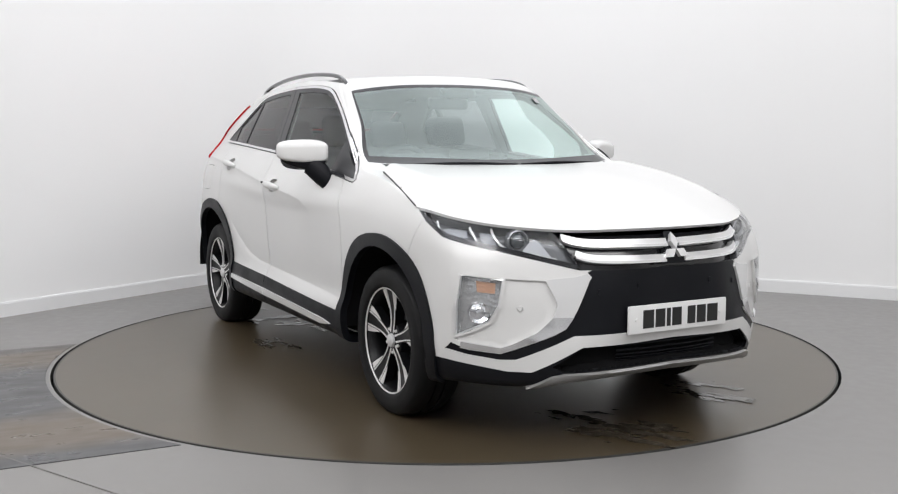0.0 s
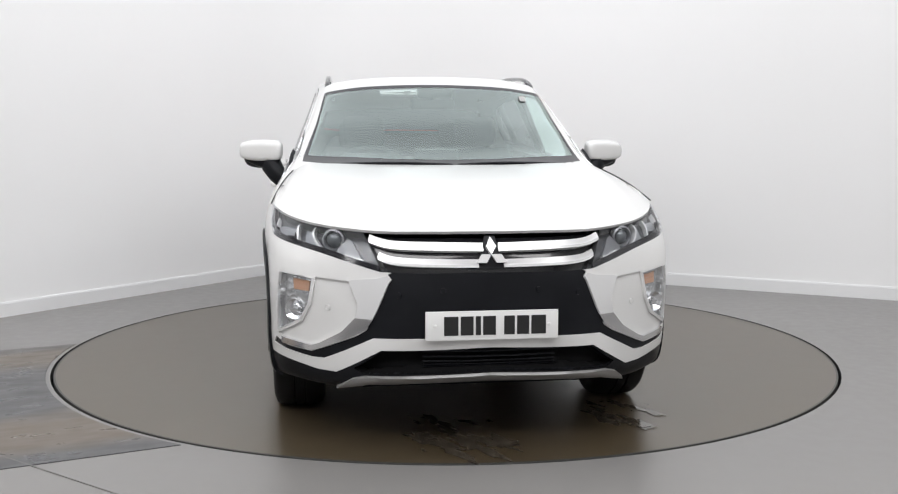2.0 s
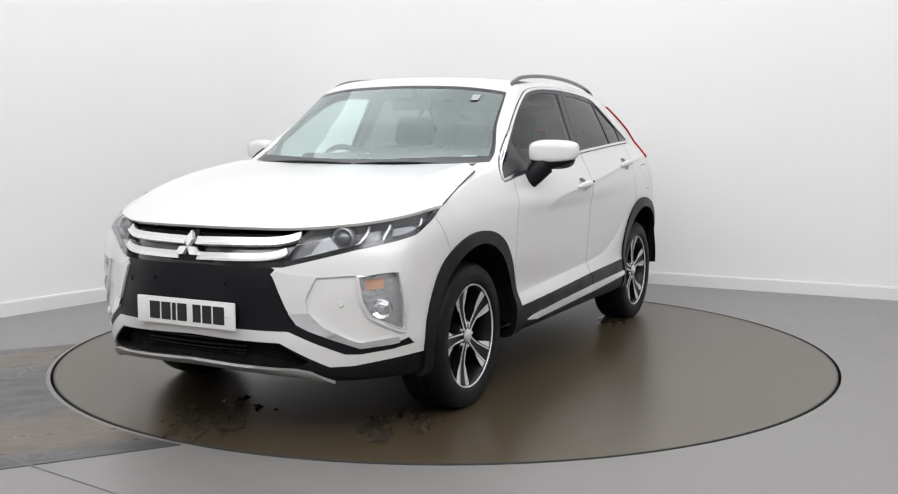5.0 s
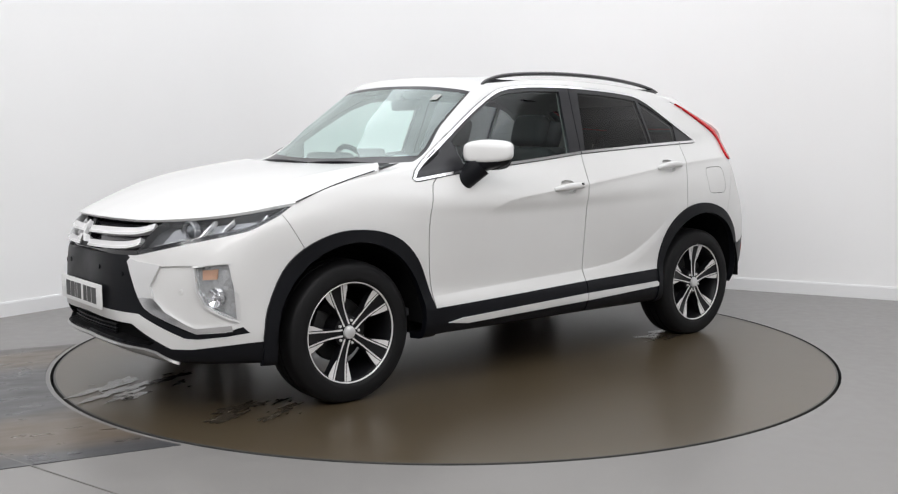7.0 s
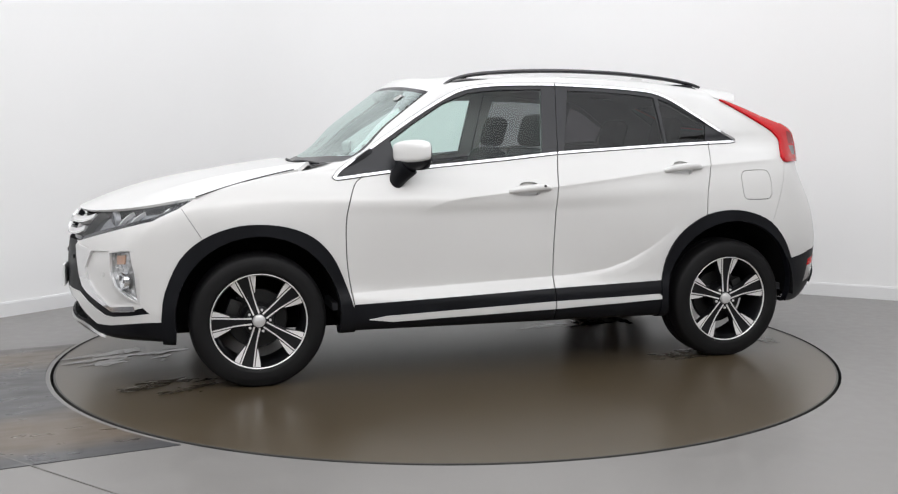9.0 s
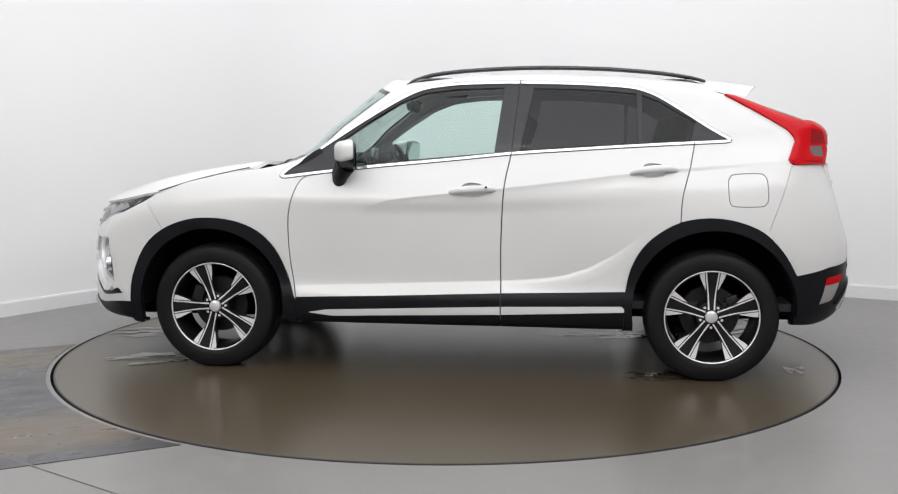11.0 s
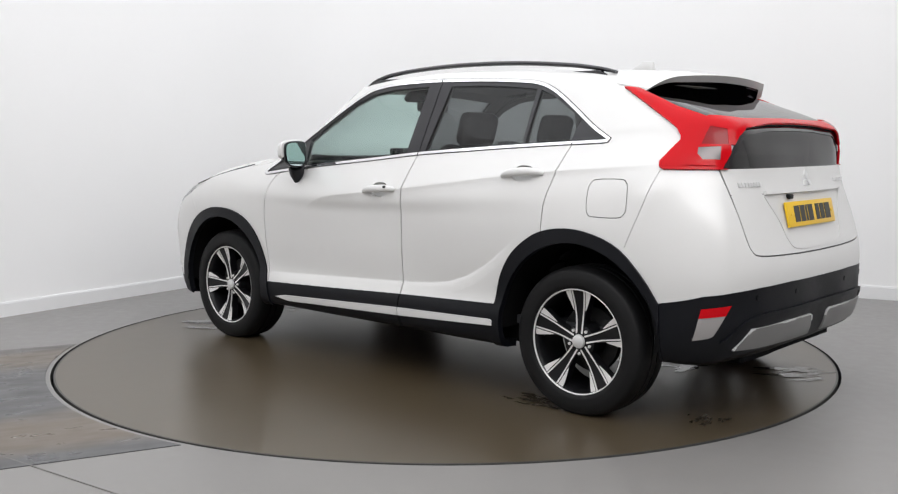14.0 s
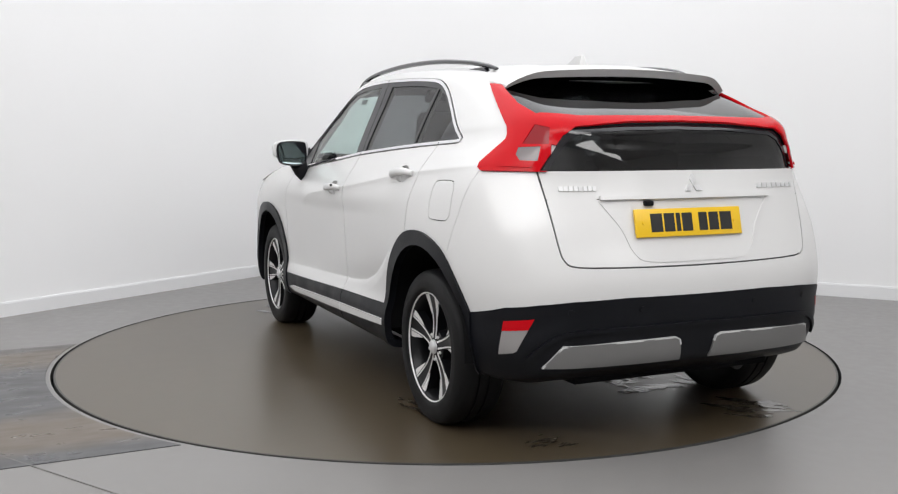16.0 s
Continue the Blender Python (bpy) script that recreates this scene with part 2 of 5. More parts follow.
FORM_ROWS = [
    low_row([(2.05, 0, .24), (2.05, .25, .24), (2.02, .45, .235), (1.95, .62, .235), (1.80, .76, .24)],
            (.80, .80, .78, .78, .78, .78, .80, .74), (.235, .235, .262, .262, .262, .262, .29, .30),
            [(-1.85, .68, .28), (-1.92, .55, .29), (-1.95, .28, .29), (-1.95, 0, .29)]),
    low_row([(2.265, 0, .325), (2.255, .25, .32), (2.20, .45, .30), (2.08, .62, .265), (1.87, .82, .27)],
            (.865, .875, .885, .885, .885, .885, .88, .83), (.255, .265, .283, .283, .283, .283, .31, .31),
            [(-1.88, .74, .31), (-2.01, .59, .34), (-2.06, .28, .36), (-2.06, 0, .36)]),
    low_row([(2.275, 0, .42), (2.27, .25, .42), (2.22, .45, .405), (2.10, .63, .38), (1.90, .835, .385)],
            (.885, .90, .907, .907, .907, .905, .90, .865), (.40, .40, .40, .40, .40, .40, .41, .42),
            [(-1.93, .77, .43), (-2.05, .6, .45), (-2.09, .3, .46), (-2.09, 0, .46)]),
    low_row([(2.29, 0, .50), (2.285, .25, .50), (2.215, .45, .50), (2.09, .64, .50), (1.925, .832, .50)],
            (.885, .89, .888, .882, .882, .888, .90, .872), (.52, .52, .51, .50, .50, .51, .54, .55),
            [(-1.94, .775, .55), (-2.055, .6, .56), (-2.10, .3, .565), (-2.10, 0, .565)]),
    low_row([(2.285, 0, .66), (2.28, .25, .66), (2.20, .45, .66), (2.07, .66, .66), (1.935, .835, .68)],
            (.887, .905, .895, .888, .888, .897, .912, .885), (.70, .71, .69, .68, .68, .69, .72, .71),
            [(-1.95, .775, .69), (-2.055, .6, .705), (-2.095, .3, .71), (-2.095, 0, .71)]),
    low_row([(2.265, 0, .80), (2.25, .25, .795), (2.17, .45, .785), (2.03, .66, .80), (1.88, .835, .835)],
            (.888, .903, .902, .90, .90, .905, .908, .875), (.87, .88, .86, .85, .86, .88, .90, .90),
            [(-1.925, .755, .88), (-2.015, .59, .86), (-2.05, .3, .86), (-2.05, 0, .86)]),
    low_row([(2.20, 0, .885), (2.18, .25, .885), (2.10, .45, .885), (1.95, .66, .90), (1.78, .80, .93)],
            (.855, .875, .895, .905, .905, .893, .872, .838), (.969, .985, .955, .95, .975, 1.02, 1.06, 1.085),
            [(-1.85, .715, 1.09), (-1.955, .57, 1.075), (-1.995, .3, 1.07), (-1.995, 0, 1.07)]),
    [(2.0, 0, .92), (1.98, .25, .92), (1.92, .45, .925), (1.60, .62, .98), (1.42, .74, 1.04), (1.39, .828, 1.040), (1.19, .828, 1.072),
     (.92, .835, 1.065), (.3, .825, 1.12), (-.3, .808, 1.165), (-.9, .785, 1.215), (-1.335, .76, 1.235), (-1.68, .715, 1.245),
     (-1.83, .655, 1.24), (-1.942, .55, 1.23), (-1.96, .3, 1.225), (-1.96, 0, 1.225)],
    [(1.10, 0, 1.105), (1.085, .25, 1.11), (1.04, .45, 1.12), (.95, .64, 1.13), (.87, .745, 1.138), (.885, .768, 1.138),
     (.86, .787, 1.130), (.80, .80, 1.124), (.3, .793, 1.20), (-.3, .778, 1.245), (-.9, .755, 1.28), (-1.335, .728, 1.30),
     (-1.60, .685, 1.32), (-1.76, .635, 1.325), (-1.893, .54, 1.325), (-1.91, .3, 1.325), (-1.915, 0, 1.325)],
    [(.78, 0, 1.355), (.765, .25, 1.352), (.72, .43, 1.345), (.66, .60, 1.34), (.615, .668, 1.335), (.60, .688, 1.335),
     (.58, .702, 1.33), (.54, .716, 1.33), (.2, .72, 1.385), (-.3, .714, 1.405), (-.9, .693, 1.41), (-1.28, .668, 1.41),
     (-1.47, .645, 1.41), (-1.58, .60, 1.42), (-1.65, .50, 1.425), (-1.67, .28, 1.43), (-1.675, 0, 1.43)],
    [(.47, 0, 1.582), (.46, .25, 1.577), (.43, .42, 1.567), (.38, .56, 1.547), (.345, .603, 1.535), (.32, .615, 1.535),
     (.29, .624, 1.534), (.24, .632, 1.538), (0, .642, 1.562), (-.35, .642, 1.572), (-.9, .618, 1.548), (-1.2, .60, 1.518),
     (-1.35, .592, 1.495), (-1.42, .57, 1.487), (-1.43, .47, 1.50), (-1.44, .27, 1.51), (-1.44, 0, 1.512)],
    [(.38, 0, 1.598), (.37, .24, 1.593), (.34, .39, 1.585), (.29, .50, 1.573), (.26, .535, 1.567), (.24, .545, 1.567),
     (.2, .553, 1.57), (.14, .56, 1.575), (-.05, .565, 1.592), (-.4, .565, 1.602), (-.85, .545, 1.592), (-1.1, .53, 1.575),
     (-1.25, .515, 1.562), (-1.32, .48, 1.556), (-1.34, .4, 1.56), (-1.35, .22, 1.568), (-1.35, 0, 1.57)],
    [(.22, 0, 1.616), (.2, .1, 1.616), (.17, .16, 1.616), (.13, .2, 1.616), (.1, .22, 1.617), (.07, .22, 1.618), (.04, .22, 1.619),
     (0, .22, 1.622), (-.15, .22, 1.628), (-.45, .22, 1.63), (-.8, .22, 1.62), (-1.0, .21, 1.61), (-1.12, .2, 1.60),
     (-1.18, .18, 1.596), (-1.2, .14, 1.596), (-1.21, .08, 1.596), (-1.215, 0, 1.596)],
]


def spline_steps(points, steps):
    """Cubic curve through the points along axis 0 of an array."""
    p = np.asarray(points, float)
    pad = np.concatenate([2 * p[:1] - p[1:2], p, 2 * p[-1:] - p[-2:-1]])
    out = []
    for i in range(1, len(pad) - 2):
        a, b, c, d = pad[i - 1], pad[i], pad[i + 1], pad[i + 2]
        for k in range(steps):
            t = k / steps
            out.append(b + 0.5 * t * (c - a + t * (2 * a - 5 * b + 4 * c - d + t * (3 * (b - c) + d - a))))
    out.append(p[-1])
    return np.array(out)


# the two sharp lines pressed into the doors, x and z: the rising shoulder line and the low one above the sill
SHOULDER = [(0.52, 0.86), (0.45, 0.90), (0.36, 0.932), (0.22, 0.951), (-0.04, 0.976), (-0.3, 1.003), (-0.9, 1.077), (-1.2, 1.107), (-1.70, 1.143)]
LOW_LINE = [(0.88, 0.466), (0.3, 0.487), (-0.25, 0.51), (-0.45, 0.524), (-0.58, 0.545), (-0.70, 0.585), (-0.82, 0.65), (-0.93, 0.73), (-1.05, 0.82)]


def press(x, z):
    """How far the crease lines push the flank outwards at a place."""
    out = 0.0
    up = float(np.interp(-x, [-p[0] for p in SHOULDER], [p[1] for p in SHOULDER]))
    d = z - up
    fade = min(1, max(0, (0.52 - x) / 0.25)) * min(1, max(0, (x + 1.74) / 0.15))
    if d >= 0:
        out += fade * 0.006 * math.exp(-d / 0.07)
    else:
        out += fade * (0.006 - 0.024 * (1 - math.exp(d / 0.042))) * math.exp(d / 0.22)
    low = float(np.interp(-x, [-p[0] for p in LOW_LINE], [p[1] for p in LOW_LINE]))
    d = z - low
    fade = min(1, max(0, (0.92 - x) / 0.25)) * min(1, max(0, (x + 1.02) / 0.30))
    if d >= 0:
        out -= fade * 0.011 * math.exp(-d / 0.12)
    else:
        out += fade * (-0.011 + 0.018 * (1 - math.exp(d / 0.035))) * math.exp(d / 0.3)
    return out


def form_grid(rows=7, cols=8):
    g = np.array(FORM_ROWS, float)
    # mirrored ghosts keep the nose, tail and roof smooth across the middle
    flip = np.array([1, -1, 1.0])
    g = np.concatenate([g[:, 1:2] * flip, g, g[:, -2:-1] * flip], axis=1)
    wide = spline_steps(g.transpose(1, 0, 2), cols)[cols:-cols]
    wide[0, :, 1] = wide[-1, :, 1] = 0
    return spline_steps(wide.transpose(1, 0, 2), rows)


# ---------------------------------------------------------------- car materials
def paint_material():
    k = Mat("white_pearl_paint", 0.32, colour=(0.67, 0.667, 0.655)).set(Coat_Weight=0.5, Coat_Roughness=0.16)
    n = k.noise(2.0, 3)
    k.colour(k.ramp(n, [(0.3, (0.66, 0.655, 0.645)), (0.7, (0.685, 0.682, 0.672))]))
    return k.bump(k.noise(900, 2), 0.012, 0.001).m


def plastic_material(name, c, rough, grain=700):
    k = Mat(name, rough, colour=c).set(Specular_IOR_Level=0.22)
    n = k.noise(7, 5)
    k.colour(k.ramp(n, [(0.3, tuple(v * 0.85 for v in c)), (0.7, tuple(v * 1.2 for v in c))]))
    k.rough(k.ramp(n, [(0.3, rough - 0.06), (0.7, rough + 0.08)]))
    return k.bump(k.noise(grain, 2), 0.12, 0.001).m if grain else k.m


def glass_material(name, tint, ior=1.5, rough=0.0, rise=4.5, sheen=(0.8, 0.8, 0.8)):
    m = bpy.data.materials.new(name)
    m.use_nodes = True
    t = m.node_tree
    t.nodes.clear()
    out = t.nodes.new("ShaderNodeOutputMaterial")
    mix = t.nodes.new("ShaderNodeMixShader")
    clear = t.nodes.new("ShaderNodeBsdfTransparent")
    gloss = t.nodes.new("ShaderNodeBsdfGlossy")
    facing = t.nodes.new("ShaderNodeLayerWeight")
    power = t.nodes.new("ShaderNodeMath")
    scale = t.nodes.new("ShaderNodeMath")
    clear.inputs[0].default_value = (*tint, 1)
    gloss.inputs["Roughness"].default_value = rough
    gloss.inputs["Color"].default_value = (*sheen, 1)
    facing.inputs[0].default_value = 0.5
    power.operation, power.inputs[1].default_value = "POWER", rise
    scale.operation, scale.inputs[1].default_value, scale.inputs[2].default_value = "MULTIPLY_ADD", 0.9, ((ior - 1) / (ior + 1)) ** 2
    t.links.new(facing.outputs["Facing"], power.inputs[0])
    t.links.new(power.outputs[0], scale.inputs[0])
    t.links.new(scale.outputs[0], mix.inputs[0])
    t.links.new(clear.outputs[0], mix.inputs[1])
    t.links.new(gloss.outputs[0], mix.inputs[2])
    t.links.new(mix.outputs[0], out.inputs[0])
    return m


M_PAINT = paint_material()
M_CLAD = plastic_material("black_grained_plastic", (0.0045, 0.005, 0.007), 0.42)
M_GLOSSBLACK = Mat("gloss_black_plastic", 0.12, colour=(0.012, 0.012, 0.015)).set(Coat_Weight=0.5).m
M_FRAME = Mat("satin_black_window_frame", 0.3, colour=(0.014, 0.014, 0.017)).m
M_GAP = Mat("panel_gap_grey", 0.8, colour=(0.12, 0.12, 0.12)).m
M_JOINT = Mat("dark_bonnet_joint", 0.8, colour=(0.05, 0.05, 0.05)).m
M_CHROME = Mat("chrome", 0.08, 1.0, (0.82, 0.82, 0.83)).m
M_SILVER = Mat("satin_silver_paint", 0.3, 0.5, (0.74, 0.74, 0.74)).m
M_SKID = Mat("brushed_grey_silver", 0.38, 0.5, (0.24, 0.237, 0.235)).m
M_SKID_FRONT = Mat("satin_skid_silver", 0.32, 0.5, (0.36, 0.355, 0.35)).m
M_BRIGHT = Mat("bright_plated_trim", 0.18, 0.35, (0.84, 0.84, 0.84)).m
M_WEDGE = Mat("silver_white_trim", 0.25, 0.12, (0.66, 0.66, 0.66)).m
M_CLEAR = glass_material("front_glass", (0.80, 0.915, 0.885))
M_SCREEN = glass_material("windscreen_glass", (0.74, 0.86, 0.83), 2.3, rise=2.8, sheen=(0.80, 0.90, 0.88))
M_REARGLASS = glass_material("dark_rear_glass", (0.03, 0.03, 0.033), 1.9)
M_PRIVACY = glass_material("dark_privacy_glass", (0.20, 0.195, 0.205))
M_LENS = glass_material("clear_lamp_lens", (0.96, 0.97, 0.98), 1.45)
M_RED = Mat("red_lamp_lens", 0.12, colour=(0.50, 0.003, 0.008)).set(Specular_IOR_Level=0.16).m
M_REDDARK = Mat("dark_red_lamp_lens", 0.12, colour=(0.24, 0.006, 0.01)).set(Specular_IOR_Level=0.25).m
M_AMBER = Mat("amber_bulb", 0.2, colour=(0.62, 0.36, 0.24)).m
M_CLEARLAMP = Mat("smoky_clear_lamp", 0.15, 0.3, (0.35, 0.335, 0.33)).set(Coat_Weight=0.3).m
M_REVERSE = Mat("reversing_lamp_lens", 0.2, 0.2, (0.17, 0.15, 0.15)).m
M_LAMPDARK = Mat("dark_lamp_housing", 0.25, 0.35, colour=(0.13, 0.132, 0.14)).m
M_LAMPGREY = Mat("grey_lamp_reflector", 0.38, 0.6, (0.30, 0.305, 0.32)).m


def facet_material():
    k = Mat("faceted_lamp_reflector", 0.18, 0.7, (0.62, 0.62, 0.62))
    v = k.t.nodes.new("ShaderNodeTexVoronoi")
    v.inputs["Scale"].default_value = 55.0
    k.link(k.co, v.inputs["Vector"])
    return k.bump(v.outputs["Distance"], 0.25, 0.015).m


M_FACET = facet_material()
M_TYRE = plastic_material("tyre_rubber", (0.0065, 0.0065, 0.007), 0.55, 400)
M_RIM = Mat("black_alloy", 0.35, 0.0, (0.006, 0.006, 0.007)).set(Specular_IOR_Level=0.3).m
M_MACHINED = Mat("machined_alloy", 0.35, 0.35, (0.80, 0.79, 0.78)).m
M_DISC = Mat("worn_steel_disc", 0.45, 0.6, (0.03, 0.03, 0.03)).m
M_UNDER = Mat("underbody_black", 0.9, colour=(0.006, 0.006, 0.0065)).set(Specular_IOR_Level=0.1).m
M_SEAT = plastic_material("black_seat_fabric", (0.03, 0.031, 0.034), 0.8, 0)
M_TRIM = plastic_material("dark_interior_plastic", (0.045, 0.046, 0.05), 0.6, 0)
M_HEADLINER = Mat("light_grey_headliner", 0.9, colour=(0.42, 0.42, 0.41)).m
M_PLATE_W = Mat("white_plate", 0.3, colour=(0.78, 0.78, 0.77)).m
M_PLATE_Y = Mat("yellow_plate", 0.3, colour=(0.80, 0.50, 0.015)).m
M_INK = Mat("black_characters", 0.4, colour=(0.015, 0.015, 0.015)).m
M_MIRROR = Mat("mirror_glass", 0.02, 1.0, (0.50, 0.60, 0.59)).m


# ---------------------------------------------------------------- cutting panels out of the form
R2 = math.sqrt(0.5)
SIDE = (Vector((1, 0, 0)), Vector((0, 0, 1)))
ENDS = (Vector((0, 1, 0)), Vector((0, 0, 1)))
NOSE_CORNER = (Vector((-R2, R2, 0)), Vector((0, 0, 1)))
TAIL_CORNER = (Vector((R2, R2, 0)), Vector((0, 0, 1)))


def at_side(c):
    return c.y > 0.45


def at_nose(c):
    return c.x > 1.55


def at_tail(c):
    return c.x < -1.2


def at_low_tail(c):
    return c.x < -1.55


ROWS, COLS = 11, 8
shell = bmesh.new()
TAG = shell.faces.layers.int.new("tag")
TAGS = ["none"]


def tag_of(name):
    if name not in TAGS:
        TAGS.append(name)
    return TAGS.index(name)


GRID = form_grid(ROWS, COLS)


def build_shell():
    vs = [[shell.verts.new(p) for p in row] for row in GRID]
    for i in range(len(vs) - 1):
        for j in range(len(vs[0]) - 1):
            r, c = i / ROWS, j / COLS
            if (6 <= r < 7 and c < 5) or (7 <= r < 8 and c < 3):
                continue
            f = shell.faces.new((vs[i][j], vs[i][j + 1], vs[i + 1][j + 1], vs[i + 1][j]))
            name = "quarter_panel"
            if r >= 10:
                name = "roof"
            elif r >= 8 and c < 4:
                edge = r < 8.12 or r >= 9.7 or c >= 3.62
                name = "screen_border" if edge else "windscreen"
                if r >= 9.81:
                    name = "roof"
                elif c >= 3.87:
                    name = "quarter_panel"
            elif r >= 8 and c >= 13:
                name = "rear_window"
            elif r < 1 and 4 <= c:
                name = "underside"
            f[TAG] = tag_of(name)
    bmesh.ops.recalc_face_normals(shell, faces=shell.faces[:])
    shell.faces.ensure_lookup_table()
    # the form's left side faces outwards
    probe = min(shell.faces, key=lambda f: (f.calc_center_median() - Vector((-0.3, 0.9, 0.7))).length)
    if probe.normal.y < 0:
        bmesh.ops.reverse_faces(shell, faces=shell.faces[:])
    shell.normal_update()


build_shell()


def inside(poly, u, v):
    hit = False
    n = len(poly)
    for i in range(n):
        (x0, y0), (x1, y1) = poly[i], poly[(i + 1) % n]
        if (y0 > v) != (y1 > v) and u < (x1 - x0) * (v - y0) / (y1 - y0) + x0:
            hit = not hit
    return hit


def cut(name, basis, poly, where, only=None):
    """Cuts the outline into the shell and tags what lies inside it."""
    U, V = basis
    us, vs = [p[0] for p in poly], [p[1] for p in poly]
    lo, hi = (min(us) - 0.08, min(vs) - 0.08), (max(us) + 0.08, max(vs) + 0.08)
    near = []
    for f in shell.faces:
        c = f.calc_center_median()
        if where(c) and lo[0] < c.dot(U) < hi[0] and lo[1] < c.dot(V) < hi[1]:
            near.append(f)
    for i in range(len(poly)):
        a, b = poly[i], poly[(i + 1) % len(poly)]
        du, dv = b[0] - a[0], b[1] - a[1]
        if abs(du) + abs(dv) < 1e-6:
            continue
        s0, s1, t0, t1 = min(a[0], b[0]), max(a[0], b[0]), min(a[1], b[1]), max(a[1], b[1])
        mine = []
        for f in near:
            pu, pv = [v.co.dot(U) for v in f.verts], [v.co.dot(V) for v in f.verts]
            if max(pu) < s0 or min(pu) > s1 or max(pv) < t0 or min(pv) > t1:
                continue
            mine.append(f)
        if not mine:
            continue
        geom = list({e for f in mine for e in f.edges} | {v for f in mine for v in f.verts}) + mine
        no = U * -dv + V * du
        made = bmesh.ops.bisect_plane(shell, geom=geom, dist=1e-5, plane_co=U * a[0] + V * a[1], plane_no=no.normalized())
        seen = set(near)
        near += [g for g in made["geom"] if isinstance(g, bmesh.types.BMFace) and g not in seen]
    t = tag_of(name)
    for f in near:
        c = f.calc_center_median()
        if where(c) and inside(poly, c.dot(U), c.dot(V)) and (only is None or TAGS[f[TAG]] in only):
            f[TAG] = t


def offset_line(line, d, closed):
    out, n = [], len(line)
    for i in range(n):
        p = Vector(line[i])
        a = Vector(line[(i - 1) % n]) if closed or i else None
        b = Vector(line[(i + 1) % n]) if closed or i < n - 1 else None
        d1 = (p - a).normalized() if a else (b - p).normalized()
        d2 = (b - p).normalized() if b else d1
        n1, n2 = Vector((-d1.y, d1.x)), Vector((-d2.y, d2.x))
        m = (n1 + n2).normalized()
        out.append(tuple(p + m * (d / max(m.dot(n1), 0.45))))
    return out


def inset(poly, d):
    area = sum(a[0] * b[1] - b[0] * a[1] for a, b in zip(poly, poly[1:] + poly[:1]))
    return offset_line(poly, d if area > 0 else -d, True)


def gap(basis, line, where, width=0.006, only=None):
    cut("gap", basis, offset_line(line, width / 2, False) + offset_line(line, -width / 2, False)[::-1], where, only)


def round_poly(cx, cy, r, n=40, squash=1.0):
    return [(cx + r * math.cos(2 * math.pi * i / n), cy + squash * r * math.sin(2 * math.pi * i / n)) for i in range(n)]


def smooth_poly(pts, steps=4):
    """A closed outline rounded through its points."""
    a = np.array(pts + pts[:3], float)
    a = np.concatenate([a[-4:-3], a])
    out = []
    for i in range(1, len(pts) + 1):
        p0, p1, p2, p3 = a[i - 1], a[i], a[i + 1], a[i + 2]
        for k in range(steps):
            t = k / steps
            q = p1 + 0.5 * t * (p2 - p0 + t * (2 * p0 - 5 * p1 + 4 * p2 - p3 + t * (3 * (p1 - p2) + p3 - p0)))
            out.append((float(q[0]), float(q[1])))
    return out


def smooth_line(pts, steps=4):
    return [tuple(map(float, p)) for p in spline_steps(np.array(pts), steps)]


# outlines on the car's side: x and z
FRONT_EDGE = smooth_line([(0.80, 1.06), (0.844, 1.021), (0.878, 0.925), (0.896, 0.817), (0.89, 0.615), (0.858, 0.409)], 3)
MIDDLE_EDGE = smooth_line([(-0.290, 1.175), (-0.262, 1.023), (-0.249, 0.845), (-0.243, 0.633), (-0.246, 0.445)], 3)
REAR_EDGE = smooth_line([(-1.236, 1.235), (-1.202, 1.087), (-1.169, 0.958), (-1.161, 0.815)], 3)
WINDOW_TOP = smooth_line([(0.953, 1.057), (0.902, 1.106), (0.752, 1.203), (0.506, 1.366), (0.322, 1.475), (0.199, 1.528), (0.041, 1.551),
                          (-0.146, 1.559), (-0.328, 1.56), (-0.606, 1.553), (-0.787, 1.543), (-0.94, 1.527), (-1.057, 1.483),
                          (-1.203, 1.392), (-1.317, 1.316), (-1.423, 1.255)], 3)
WINDOW_LOW = smooth_line([(-1.418, 1.24), (-1.39, 1.234), (-1.198, 1.225), (-0.907, 1.21), (-0.613, 1.192), (-0.291, 1.171), (-0.013, 1.143),
                          (0.293, 1.115), (0.479, 1.098), (0.792, 1.061), (0.918, 1.045), (0.944, 1.048)], 2)
WINDOWS = WINDOW_TOP + WINDOW_LOW
ARCH_FRONT = smooth_line([(1.806, 0.371), (1.788, 0.501), (1.715, 0.663), (1.607, 0.761), (1.468, 0.817), (1.336, 0.831), (1.191, 0.814),
                          (1.066, 0.762), (0.973, 0.67), (0.914, 0.552), (0.863, 0.399)], 3)
ARCH_REAR = smooth_line([(-0.888, 0.461), (-0.915, 0.586), (-0.97, 0.692), (-1.054, 0.773), (-1.166, 0.833), (-1.307, 0.855),
                         (-1.448, 0.836), (-1.577, 0.78), (-1.681, 0.672), (-1.752, 0.553)], 3)
SILL_TOP = [(0.858, 0.409), (0.282, 0.427), (-0.246, 0.447), (-0.894, 0.467)]
FLAP = smooth_poly([(-1.394, 1.035), (-1.404, 1.062), (-1.432, 1.077), (-1.55, 1.08), (-1.58, 1.066), (-1.591, 1.036), (-1.596, 0.955), (-1.585, 0.925), (-1.555, 0.911), (-1.435, 0.911), (-1.407, 0.923), (-1.397, 0.955)], 3)
